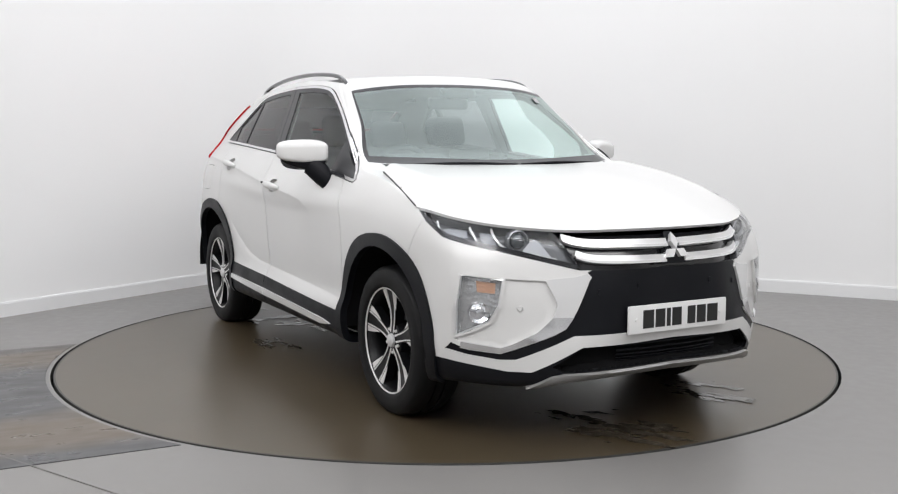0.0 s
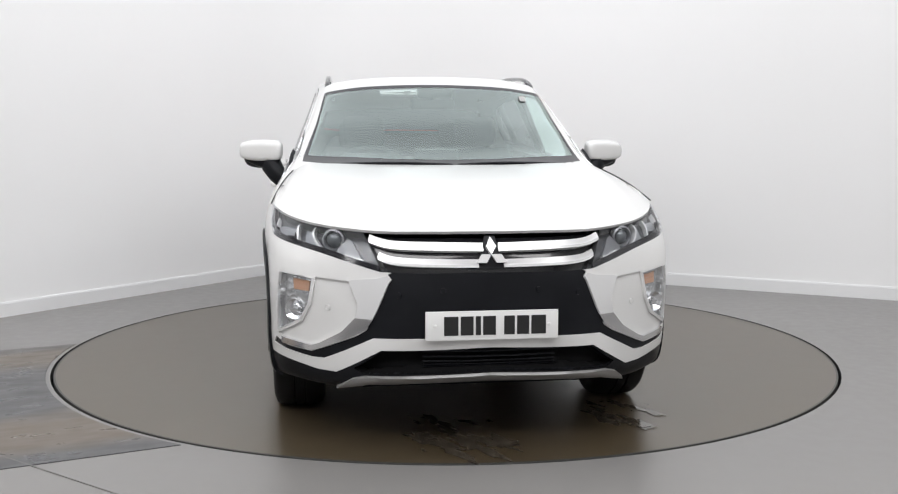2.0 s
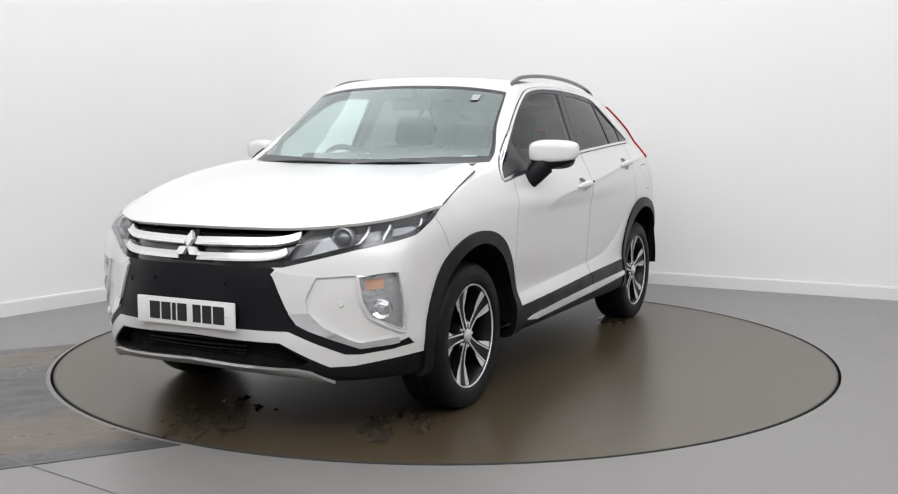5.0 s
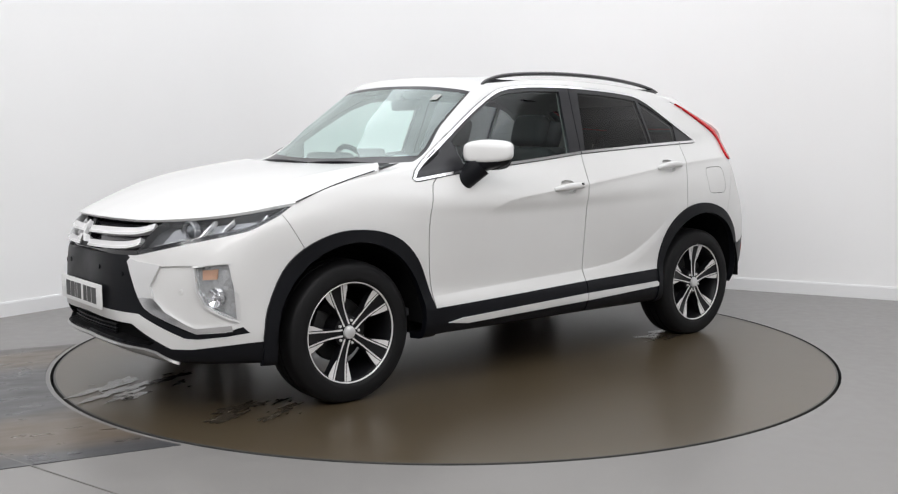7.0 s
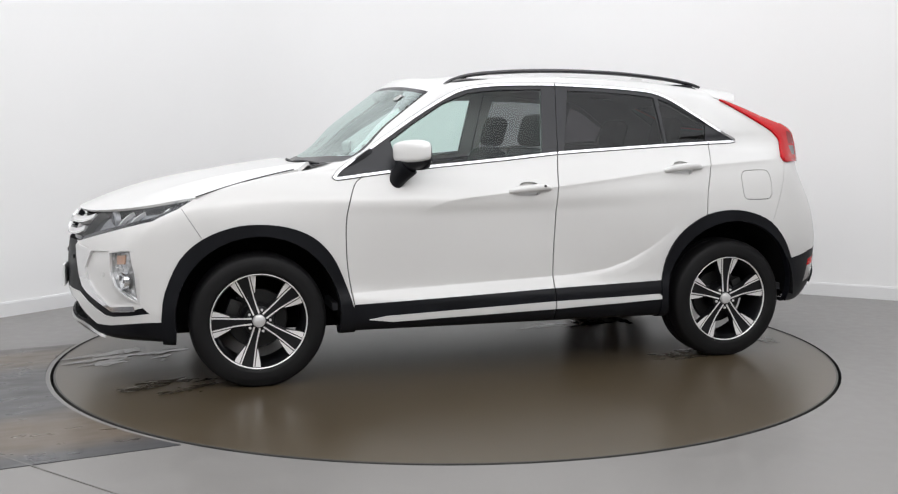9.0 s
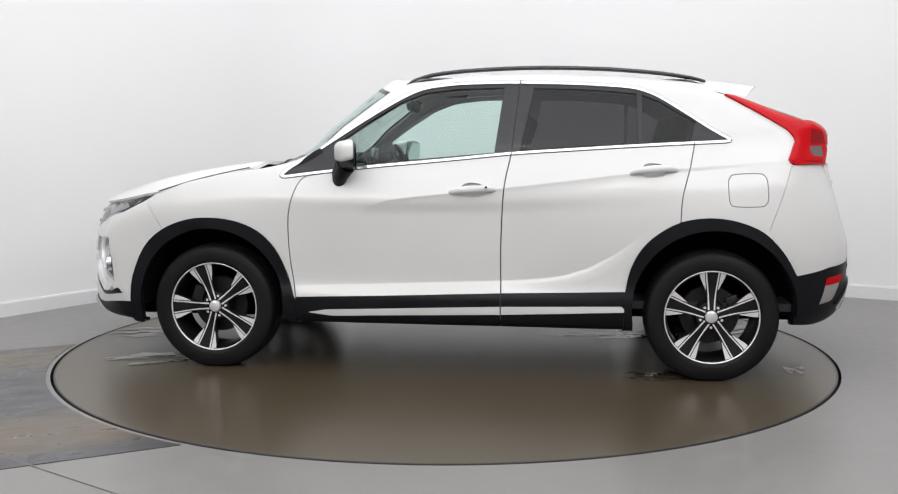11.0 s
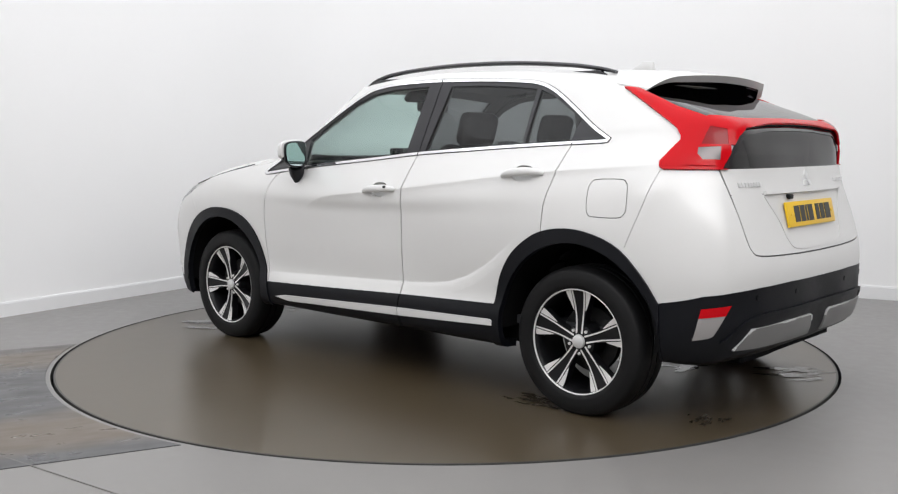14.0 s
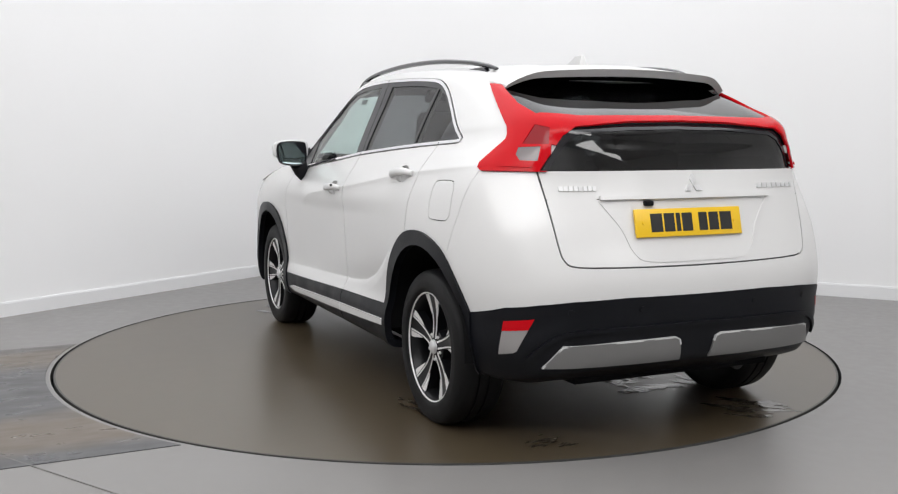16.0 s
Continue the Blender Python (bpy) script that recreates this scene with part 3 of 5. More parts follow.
GATE = smooth_line([(0.646, 1.124), (0.633, 1.023), (0.622, 0.926), (0.611, 0.835), (0.596, 0.782), (0.545, 0.758), (0.325, 0.750), (-0.01, 0.745)], 3)


HANDLES = [(-0.095, 0.983), (-1.024, 1.086)]


def press_creases():
    """Lays edges along the crease lines and pushes the flank's points by them."""
    for line, strips in ((SHOULDER, ((0.002, -0.003), (0.012, -0.018), (0.03, -0.05))), (LOW_LINE, ((0.003, -0.002), (0.014, -0.016), (0.04, -0.06)))):
        line = smooth_line(line, 3)
        for up, down in strips:
            cut("none", SIDE, [(x, z + up) for x, z in line] + [(x, z + down) for x, z in line[::-1]], lambda c: c.y > 0.62 and c.z < 1.22, ())
    for v in shell.verts:
        x, y, z = v.co
        if y > 0.62 and -1.75 < x < 0.95 and 0.3 < z < 1.2:
            v.co.y = y + press(x, z)
    shell.normal_update()


def cut_panels():
    # wings, doors and the rear quarter
    cut("front_wing", SIDE, FRONT_EDGE + [(1.60, 0.3), (1.9, 0.3), (1.9, 1.2), (0.97, 1.2), (0.93, 1.06)], at_side, ("quarter_panel",))
    cut("front_door", SIDE, FRONT_EDGE + MIDDLE_EDGE[::-1], at_side, ("quarter_panel",))
    cut("rear_door", SIDE, MIDDLE_EDGE + [(-0.888, 0.461), (-0.915, 0.586), (-0.97, 0.692), (-1.054, 0.773), (-1.161, 0.82)] + REAR_EDGE[::-1], at_side, ("quarter_panel",))
    # bumpers
    cut("front_bumper", SIDE, [(1.60, 1.0), (1.63, 0.968), (1.70, 0.915), (1.605, 0.763), (1.70, 0.66), (1.75, 0.50), (1.75, 0.1), (2.6, 0.1), (2.6, 1.0)],
        lambda c: c.x > 1.5, ("front_wing", "quarter_panel", "underside"))
    cut("rear_bumper", SIDE, [(-1.74, 1.13), (-1.66, 0.95), (-1.60, 0.785), (-1.65, 0.672), (-1.70, 0.553), (-1.70, 0.1), (-2.6, 0.1), (-2.6, 1.13)],
        at_low_tail, ("quarter_panel", "underside"))
    cut("tailgate", ENDS, [(-0.01, 1.40), (0.64, 1.40)] + GATE, at_low_tail, ("quarter_panel", "rear_bumper"))
    # side windows
    cut("gap", SIDE, inset(WINDOWS, -0.0045), lambda c: c.y > 0.767 - 0.38 * (c.z - 1.13) and c.z > 1.0)
    cut("window_chrome", SIDE, WINDOWS, lambda c: c.y > 0.45 and c.z > 1.0)
    cut("window_frame", SIDE, inset(WINDOWS, 0.013), lambda c: c.y > 0.45 and c.z > 1.0)
    cut("front_side_glass", SIDE, [(0.634, 1.245), (0.504, 1.337), (0.321, 1.450), (0.181, 1.503), (0.008, 1.522), (-0.243, 1.528),
                                   (-0.2, 1.178), (-0.013, 1.160), (0.293, 1.133), (0.60, 1.107)], lambda c: c.y > 0.45 and c.z > 1.0)
    cut("rear_side_glass", SIDE, [(-0.40, 1.524), (-0.606, 1.52), (-0.787, 1.510), (-0.943, 1.494), (-0.952, 1.230), (-0.613, 1.209), (-0.332, 1.191)],
        lambda c: c.y > 0.45 and c.z > 1.0)
    cut("quarter_glass", SIDE, [(-0.968, 1.489), (-1.056, 1.455), (-1.245, 1.343), (-1.222, 1.246), (-0.967, 1.231)], lambda c: c.y > 0.45 and c.z > 1.0)
    # front face
    cut("headlamp", NOSE_CORNER, [(-0.53, 0.99), (-0.555, 0.955), (-0.602, 0.912), (-0.70, 0.853), (-0.79, 0.832), (-0.906, 0.807), (-1.02, 0.783), (-1.133, 0.758),
                                  (-1.252, 0.731), (-1.30, 0.731), (-1.24, 0.80), (-1.18, 0.855), (-1.15, 0.92), (-0.8, 0.99)], lambda c: c.x > 1.45)
    cut("upper_grille", ENDS, [(-0.01, 0.90), (0.274, 0.90), (0.495, 0.895), (0.423, 0.734), (0.385, 0.731), (0.12, 0.733), (-0.01, 0.733)], at_nose)
    cut("bumper_mask", ENDS, [(-0.01, 0.733), (0.12, 0.733), (0.385, 0.731), (0.40, 0.722), (0.386, 0.703), (0.396, 0.689), (0.446, 0.571), (0.485, 0.50), (0.525, 0.474),
                              (0.654, 0.413), (0.70, 0.393), (0.80, 0.405), (0.843, 0.43), (0.853, 0.40), (0.80, 0.384), (0.70, 0.368), (0.65, 0.370), (0.459, 0.471), (-0.01, 0.483)], at_nose)
    cut("wedge_trim", ENDS, [(0.388, 0.703), (0.402, 0.716), (0.44, 0.705), (0.53, 0.695), (0.548, 0.69), (0.513, 0.60), (0.53, 0.545), (0.46, 0.545), (0.446, 0.571), (0.396, 0.689)], at_nose)
    cut("lower_trim", ENDS, [(0.457, 0.545), (0.527, 0.545), (0.58, 0.485), (0.665, 0.432), (0.70, 0.418), (0.82, 0.438), (0.82, 0.41), (0.70, 0.395), (0.654, 0.415),
                             (0.525, 0.477), (0.485, 0.502)], at_nose)
    cut("bumper_pod", ENDS, [(0.548, 0.688), (0.68, 0.696), (0.70, 0.585), (0.735, 0.515), (0.838, 0.448), (0.82, 0.437), (0.70, 0.418), (0.665, 0.432), (0.58, 0.485), (0.527, 0.545), (0.513, 0.60)], at_nose)
    cut("fog_lamp", ENDS, [(0.689, 0.692), (0.827, 0.711), (0.838, 0.60), (0.836, 0.459), (0.74, 0.523), (0.708, 0.588)], at_nose)
    cut("valance", ENDS, [(-0.01, 0.437), (0.428, 0.425), (0.60, 0.321), (0.675, 0.322), (0.846, 0.356), (0.95, 0.362), (0.95, 0.1), (-0.01, 0.1)], at_nose)
    cut("lower_grille", ENDS, [(-0.01, 0.434), (0.425, 0.422), (0.535, 0.345), (0.50, 0.326), (-0.01, 0.341)], at_nose)
    cut("front_skid", ENDS, [(-0.01, 0.334), (0.49, 0.318), (0.537, 0.305), (0.598, 0.256), (0.52, 0.278), (0.47, 0.29), (-0.01, 0.303)], at_nose)
    # tail
    cut("tail_lamp", TAIL_CORNER, [(-0.570, 1.482), (-0.626, 1.474), (-0.70, 1.425), (-0.756, 1.387), (-0.881, 1.332), (-0.905, 1.30), (-0.94, 1.255), (-0.94, 1.155), (-0.925, 1.121),
                                   (-0.655, 1.121), (-0.640, 1.132), (-0.644, 1.152), (-0.742, 1.243), (-0.746, 1.262), (-0.736, 1.296)], lambda c: c.x < -1.2 and c.z > 1.0)
    cut("rear_glass_frame", ENDS, [(0.637, 1.124), (0.578, 1.222), (0.55, 1.262), (0.50, 1.293), (0.243, 1.313), (-0.01, 1.318), (-0.01, 1.124)], lambda c: c.x < -1.8 and c.z > 1.0, ("tailgate", "rear_window", "quarter_panel", "tail_lamp"))
    cut("rear_glass", ENDS, [(0.612, 1.129), (0.553, 1.215), (0.522, 1.248), (0.475, 1.270), (0.243, 1.289), (-0.01, 1.294), (-0.01, 1.129)], lambda c: c.x < -1.8 and c.z > 1.0, ("rear_glass_frame",))
    cut("light_bar", ENDS, [(-0.01, 1.338), (0.463, 1.333), (0.585, 1.345), (0.615, 1.33), (0.612, 1.235), (0.578, 1.222), (0.55, 1.262), (0.50, 1.293), (0.243, 1.313), (-0.01, 1.318)],
        lambda c: c.x < -1.75 and c.z > 1.15)
    cut("rear_cladding", ENDS, [(-0.01, 0.63), (0.332, 0.634), (0.571, 0.627), (0.70, 0.616), (0.792, 0.60), (0.862, 0.557), (0.95, 0.53), (0.95, 0.1), (-0.01, 0.1)], at_low_tail)
    cut("rear_skid", ENDS, [(0.072, 0.366), (0.087, 0.445), (0.115, 0.463), (0.608, 0.455), (0.668, 0.366)], at_low_tail)
    lamp = ("tail_lamp", "light_bar")
    cut("brake_lens", TAIL_CORNER, [(-0.82, 1.226), (-0.93, 1.226), (-0.93, 1.29), (-0.865, 1.302)], lambda c: c.x < -1.2 and c.z > 1.0, lamp)
    cut("clear_lens", TAIL_CORNER, [(-0.806, 1.213), (-0.90, 1.218), (-0.892, 1.162), (-0.818, 1.162), (-0.798, 1.185)], lambda c: c.x < -1.2 and c.z > 1.0, lamp)
    cut("rear_reflector", TAIL_CORNER, [(-0.792, 0.546), (-0.918, 0.561), (-0.895, 0.518), (-0.784, 0.506)], at_low_tail)
    cut("rear_lamp", TAIL_CORNER, [(-0.784, 0.506), (-0.895, 0.518), (-0.846, 0.430), (-0.83, 0.421), (-0.764, 0.408)], at_low_tail)
    # arches and sills
    cut("sill_cladding", SIDE, SILL_TOP + [(-0.93, 0.3), (-0.93, 0.1), (0.9, 0.1), (0.88, 0.3)], at_side)
    cut("sill_strip", SIDE, [(0.782, 0.330), (0.689, 0.345), (-0.238, 0.379), (-0.870, 0.393), (-0.901, 0.364), (-0.247, 0.339), (0.659, 0.315)], at_side)
    cut("front_arch", SIDE, ARCH_FRONT + [(0.85, 0.24), (1.80, 0.25)], lambda c: c.y > 0.6)
    cut("rear_arch", SIDE, ARCH_REAR + [(-1.75, 0.31), (-0.88, 0.24)], lambda c: c.y > 0.6)
    cut("hole", SIDE, round_poly(1.335, 0.365, 0.408), lambda c: c.y > 0.45)
    cut("hole", SIDE, round_poly(-1.335, 0.38, 0.412), lambda c: c.y > 0.45)
    for x in (1.335, -1.335):
        cut("hole", SIDE, [(x - 0.405, 0.1), (x + 0.405, 0.1), (x + 0.405, 0.36), (x - 0.405, 0.36)], lambda c: c.y > 0.45)
    # joints
    body = ("front_wing", "front_door", "rear_door", "quarter_panel", "front_bumper", "rear_bumper", "tailgate", "window_frame", "window_chrome", "sill_cladding")
    gap(SIDE, FRONT_EDGE, at_side, 0.006, body)
    gap(SIDE, MIDDLE_EDGE + [(-0.246, 0.25)], at_side, 0.007, body + ("sill_strip",))
    gap(SIDE, REAR_EDGE, at_side, 0.0055, body)
    gap(SIDE, [(-0.290, 1.175), (-0.33, 1.57)], lambda c: c.y > 0.45 and c.z > 1.1, 0.006, body)
    gap(SIDE, [(1.70, 0.915), (1.605, 0.763)], at_side, 0.0028, body)
    gap(SIDE, [(-1.715, 1.121), (-1.66, 0.95), (-1.60, 0.79)], at_side, 0.0026, body)
    gap(ENDS, GATE, at_low_tail, 0.0065, body)
    for x, z in HANDLES:
        cut("handle_cup", SIDE, smooth_poly([(x - 0.055, z + 0.018), (x - 0.03, z + 0.040), (x + 0.03, z + 0.042), (x + 0.057, z + 0.020), (x + 0.045, z - 0.026), (x - 0.045, z - 0.028)], 3), at_side)
    cut("gap", SIDE, FLAP, at_side, ("quarter_panel", "rear_bumper"))
    cut("fuel_flap", SIDE, inset(FLAP, 0.004), at_side, ("gap",))
    shell.normal_update()


press_creases()
cut_panels()


def panel(names, lift=0.0, skirt=0.015, side=1, central=False, keep=None):
    """The faces of some tags as a new bmesh, lifted along the form's normal, with edges that turn inwards."""
    wanted = {tag_of(n) for n in names}
    bm = bmesh.new()
    halves = (1, -1) if central else (side,)
    for s in halves:
        made = {}
        for f in shell.faces:
            if f[TAG] not in wanted or (keep and not keep(f.calc_center_median())):
                continue
            for v in f.verts:
                if v not in made:
                    p, n = v.co + v.normal * lift, v.normal
                    if v.co.y < 1e-4:
                        p.y = 0.0
                    made[v] = bm.verts.new((p.x, p.y * s, p.z))
            loop = [made[v] for v in f.verts]
            bm.faces.new(loop if s > 0 else loop[::-1])
        if skirt:
            back = {w: v for v, w in made.items()}
            deep = {}
            for e in [e for e in bm.edges if e.is_boundary and e.verts[0] in back and e.verts[1] in back]:
                a, b = e.verts
                if abs(a.co.y) < 1e-4 and abs(b.co.y) < 1e-4:
                    continue
                f = e.link_faces[0]
                for w in (a, b):
                    if w not in deep:
                        n = back[w].normal
                        deep[w] = bm.verts.new((w.co.x - n.x * skirt, w.co.y - n.y * skirt * s, w.co.z - n.z * skirt))
                order = [l.vert for l in f.loops]
                i = order.index(a)
                if order[(i + 1) % len(order)] is b:
                    a, b = b, a
                bm.faces.new((a, b, deep[b], deep[a]))
    if central:
        bmesh.ops.remove_doubles(bm, verts=[v for v in bm.verts if abs(v.co.y) < 1e-4], dist=2e-4)
    return bm


# points of the form, to set small things on it
CLOUD = form_grid(12, 12).reshape(-1, 3)


def on_form(basis, u, v, where, lift=0.0):
    """The place on the form at an outline's coordinates, and the normal there."""
    if basis is ENDS and u < 0:
        p, n = on_form(basis, -u, v, where, lift)
        return Vector((p.x, -p.y, p.z)), Vector((n.x, -n.y, n.z))
    U, V = np.array(basis[0]), np.array(basis[1])
    pu, pv = CLOUD @ U, CLOUD @ V
    d = (pu - u) ** 2 + (pv - v) ** 2
    best = [i for i in np.argsort(d)[:90] if where(Vector(CLOUD[i]))][:14]
    W = np.cross(V, U)
    A = np.stack([pu[best] - u, pv[best] - v, np.ones(len(best))], 1)
    k = np.linalg.lstsq(A, CLOUD[best] @ W, rcond=None)[0]
    p = Vector(U * u + V * v + W * k[2])
    n = Vector(W - U * k[0] - V * k[1]).normalized()
    mid = Vector((0.2 if basis is SIDE else (1.0 if p.x > 0 else -1.0), 0, p.z))
    if n.dot(p - mid) < 0:
        n = -n
    return p + n * lift, n


def plate_on(bm, basis, poly, where, lift, thick, side=1):
    """A thin solid piece with this outline, bent onto the form."""
    top, low = [], []
    for u, v in poly:
        p, n = on_form(basis, u, v, where, lift)
        q = p - n * thick
        top.append(bm.verts.new((p.x, p.y * side, p.z)))
        low.append(bm.verts.new((q.x, q.y * side, q.z)))
    n = len(top)
    fs = [bm.faces.new(top), bm.faces.new(low[::-1])]
    for i in range(n):
        fs.append(bm.faces.new((top[i], low[i], low[(i + 1) % n], top[(i + 1) % n])))
    bmesh.ops.triangulate(bm, faces=fs[:2])
    return bm


def ribbon_on(bm, basis, line, width, where, lift, thick, side=1):
    """A raised strip along a line on the form."""
    a, b = offset_line(line, width / 2, False), offset_line(line, -width / 2, False)
    rows = []
    for p, q in zip(a, b):
        pp, n = on_form(basis, p[0], p[1], where, lift)
        qq, m = on_form(basis, q[0], q[1], where, lift)
        quad = [pp, qq, qq - m * thick, pp - n * thick]
        rows.append([bm.verts.new((w.x, w.y * side, w.z)) for w in quad])
    for r, s in zip(rows, rows[1:]):
        for i in range(4):
            bm.faces.new((r[i], s[i], s[(i + 1) % 4], r[(i + 1) % 4]))
    bm.faces.new(rows[0][::-1])
    bm.faces.new(rows[-1])
    return bm


def finish(bm):
    bmesh.ops.recalc_face_normals(bm, faces=bm.faces[:])
    return bm


def tube(bm, pts, radius, seg=10, closed=False, flat=1.0):
    """A round bar along 3D points; radius may be a list."""
    pts = [Vector(p) for p in pts]
    n = len(pts)
    rad = radius if isinstance(radius, (list, tuple)) else [radius] * n
    rings = []
    for i, p in enumerate(pts):
        a = pts[(i - 1) % n] if closed or i else pts[0]
        b = pts[(i + 1) % n] if closed or i < n - 1 else pts[-1]
        d = (b - a).normalized()
        side = d.cross(Vector((0, 0, 1)))
        side = side.normalized() if side.length > 1e-3 else Vector((1, 0, 0))
        up = side.cross(d)
        rings.append([bm.verts.new(p + side * math.cos(t) * rad[i] + up * math.sin(t) * rad[i] * flat)
                      for t in [2 * math.pi * k / seg for k in range(seg)]])
    for i in range(n if closed else n - 1):
        r, s = rings[i], rings[(i + 1) % n]
        for k in range(seg):
            bm.faces.new((r[k], r[(k + 1) % seg], s[(k + 1) % seg], s[k]))
    if not closed:
        bm.faces.new(rings[0])
        bm.faces.new(rings[-1])
    return finish(bm)


def lathe(bm, prof, seg=48, m=None):
    """Turns a profile of (radius, height) about the y axis."""
    rows = []
    for r, h in prof:
        if r < 1e-6:
            rows.append([bm.verts.new((0, h, 0))])
        else:
            rows.append([bm.verts.new((r * math.cos(2 * math.pi * i / seg), h, r * math.sin(2 * math.pi * i / seg))) for i in range(seg)])
    fs = []
    for a, b in zip(rows, rows[1:]):
        for i in range(seg):
            j = (i + 1) % seg
            loop = []
            for w in (a[i % len(a)], a[j % len(a)], b[j % len(b)], b[i % len(b)]):
                if w not in loop:
                    loop.append(w)
            if len(loop) > 2:
                fs.append(bm.faces.new(loop))
    if m:
        for row in rows:
            for v in row:
                v.co = m @ v.co
    return finish(bm)


def rounded_block(bm, centre, size, r=0.4, seg=3, m=None):
    """A cushion-like block; r is the share of the smallest half size that is rounded."""
    made = bmesh.ops.create_cube(bm, size=1.0)["verts"]
    for v in made:
        v.co = Vector((v.co.x * size[0], v.co.y * size[1], v.co.z * size[2]))
    es = list({e for v in made for e in v.link_edges})
    got = bmesh.ops.bevel(bm, geom=es, offset=min(size) * 0.5 * r, segments=seg, affect="EDGES", profile=0.5)
    vs = {v for f in got["faces"] for v in f.verts} | {v for v in made if v.is_valid}
    for v in vs:
        v.co = (m @ v.co if m else v.co) + Vector(centre)
    return bm


# ---------------------------------------------------------------- the car
car = new("car")
tagged(car, "white five-door crossover car with black plastic cladding, parked on the turntable", "car")


def pair(name, names, material, parents=None, lift=0.0, skirt=0.015, label="", smooth=35):
    """The same panel on both sides of the car."""
    made = []
    for i, s in enumerate((1, -1)):
        made.append(part(name, panel(names, lift, skirt, s), material, parents[i] if parents else car, label, smooth))
    return made


def middle(name, names, material, parent=None, lift=0.0, skirt=0.015, label="", smooth=35):
    return part(name, panel(names, lift, skirt, central=True), material, parent or car, label, smooth)


# bonnet
HOOD_FRONT = [(2.225, 0, .889), (2.205, .25, .889), (2.13, .45, .888), (1.985, .66, .905), (1.815, .79, .933), (1.63, .862, .972)]
HOOD_REAR = [(1.07, 0, 1.122), (1.065, .25, 1.125), (1.035, .45, 1.13), (1.04, .62, 1.130), (1.075, .72, 1.122), (1.12, .772, 1.106)]


def hood_point(s, k):
    a, b = HF[k], HR[k]
    v = k / (len(HF) - 1)
    p = a * (1 - s) + b * s
    p[2] += (0.062 * (1 - v ** 3) + 0.002) * 4 * s * (1 - s) * (1 - 0.25 * s) * (0.8 + 0.4 * (1 - s))
    p[2] += 0.010 * math.exp(-((v - 0.62 - 0.12 * s) / 0.09) ** 2) * min(1, 4 * s) - 0.004 * math.exp(-((v - 0.3) / 0.2) ** 2) * s
    p[1] += 0.006 * 4 * s * (1 - s) * v
    p[2] -= 0.006 * max(0.0, v - 0.9) / 0.1
    return p


HF, HR = spline_steps(np.array(HOOD_FRONT), 8), spline_steps(np.array(HOOD_REAR), 8)


def build_bonnet():
    bm = bmesh.new()
    n, m = len(HF), 40
    rows = []
    for i in range(m + 1):
        s = i / m
        half = [hood_point(s, k) for k in range(n)]
        row = [(p[0], -p[1], p[2]) for p in half[:0:-1]] + [tuple(p) for p in half]
        rows.append(row)
    # the lip and edges turn down
    low = [[(p[0] - 0.010, p[1], p[2] - 0.011) for p in rows[0]]] + rows + [[(p[0] - 0.004, p[1], p[2] - 0.02) for p in rows[-1]]]
    grid = []
    for row in low:
        a, b = row[0], row[-1]
        grid.append([bm.verts.new((a[0], a[1] + 0.004, a[2] - 0.016))] + [bm.verts.new(p) for p in row] + [bm.verts.new((b[0], b[1] - 0.004, b[2] - 0.016))])
    for a, b in zip(grid, grid[1:]):
        for i in range(len(a) - 1):
            bm.faces.new((a[i], b[i], b[i + 1], a[i + 1]))
    bmesh.ops.recalc_face_normals(bm, faces=bm.faces[:])
    part("bonnet", bm, M_PAINT, car, smooth=50)
    for s in (1, -1):
        bm = bmesh.new()
        edge = [hood_point(i / 24, n - 1) for i in range(24)]
        tube(bm, [(p[0], (p[1] + 0.003) * s, p[2] + 0.0035 + 0.0075 * math.sin(math.pi * i / 23)) for i, p in enumerate(edge)], 0.0034, 6)
        part("bonnet_joint", bm, M_JOINT, car, "dark joint beside the bonnet")
    # black cowl under the windscreen
    bm = bmesh.new()
    base = GRID[8 * ROWS, :int(3.6 * COLS)]
    back = [(p[0] - 0.02, p[1], p[2] + 0.004) for p in base]
    rear = spline_steps(np.array(HOOD_REAR), 8)
    idx = [int(round(i * (len(rear) - 1) * 0.72 / (len(back) - 1))) for i in range(len(back))]
    for s in (1, -1):
        a = [bm.verts.new((p[0], p[1] * s, p[2])) for p in back]
        b = [bm.verts.new((rear[i][0] + 0.02, rear[i][1] * s * 0.99, rear[i][2] - 0.03)) for i in idx]
        for i in range(len(a) - 1):
            bm.faces.new((a[i], a[i + 1], b[i + 1], b[i]))
    part("cowl_panel", finish(bm), M_CLAD, car, "black plastic cowl panel")
    for y0, y1, x0, x1 in ((-0.62, 0.02, 1.0, 1.06), (0.05, 0.60, 1.055, 0.99)):
        bm = bmesh.new()
        pts = []
        for i in range(9):
            t = i / 8
            pts.append((x0 + (x1 - x0) * t + 0.02 * math.sin(math.pi * t), y0 + (y1 - y0) * t, 1.112 + 0.010 * math.sin(math.pi * t) + 0.010))
        tube(bm, pts, 0.007, 6)
        box(bm, pts[-1][0] - 0.03, pts[-1][0] + 0.03, pts[-1][1] - 0.03, pts[-1][1] + 0.03, 1.08, 1.118, 0.008)
        part("wiper", bm, M_CLAD, car, "black windscreen wiper")


build_bonnet()

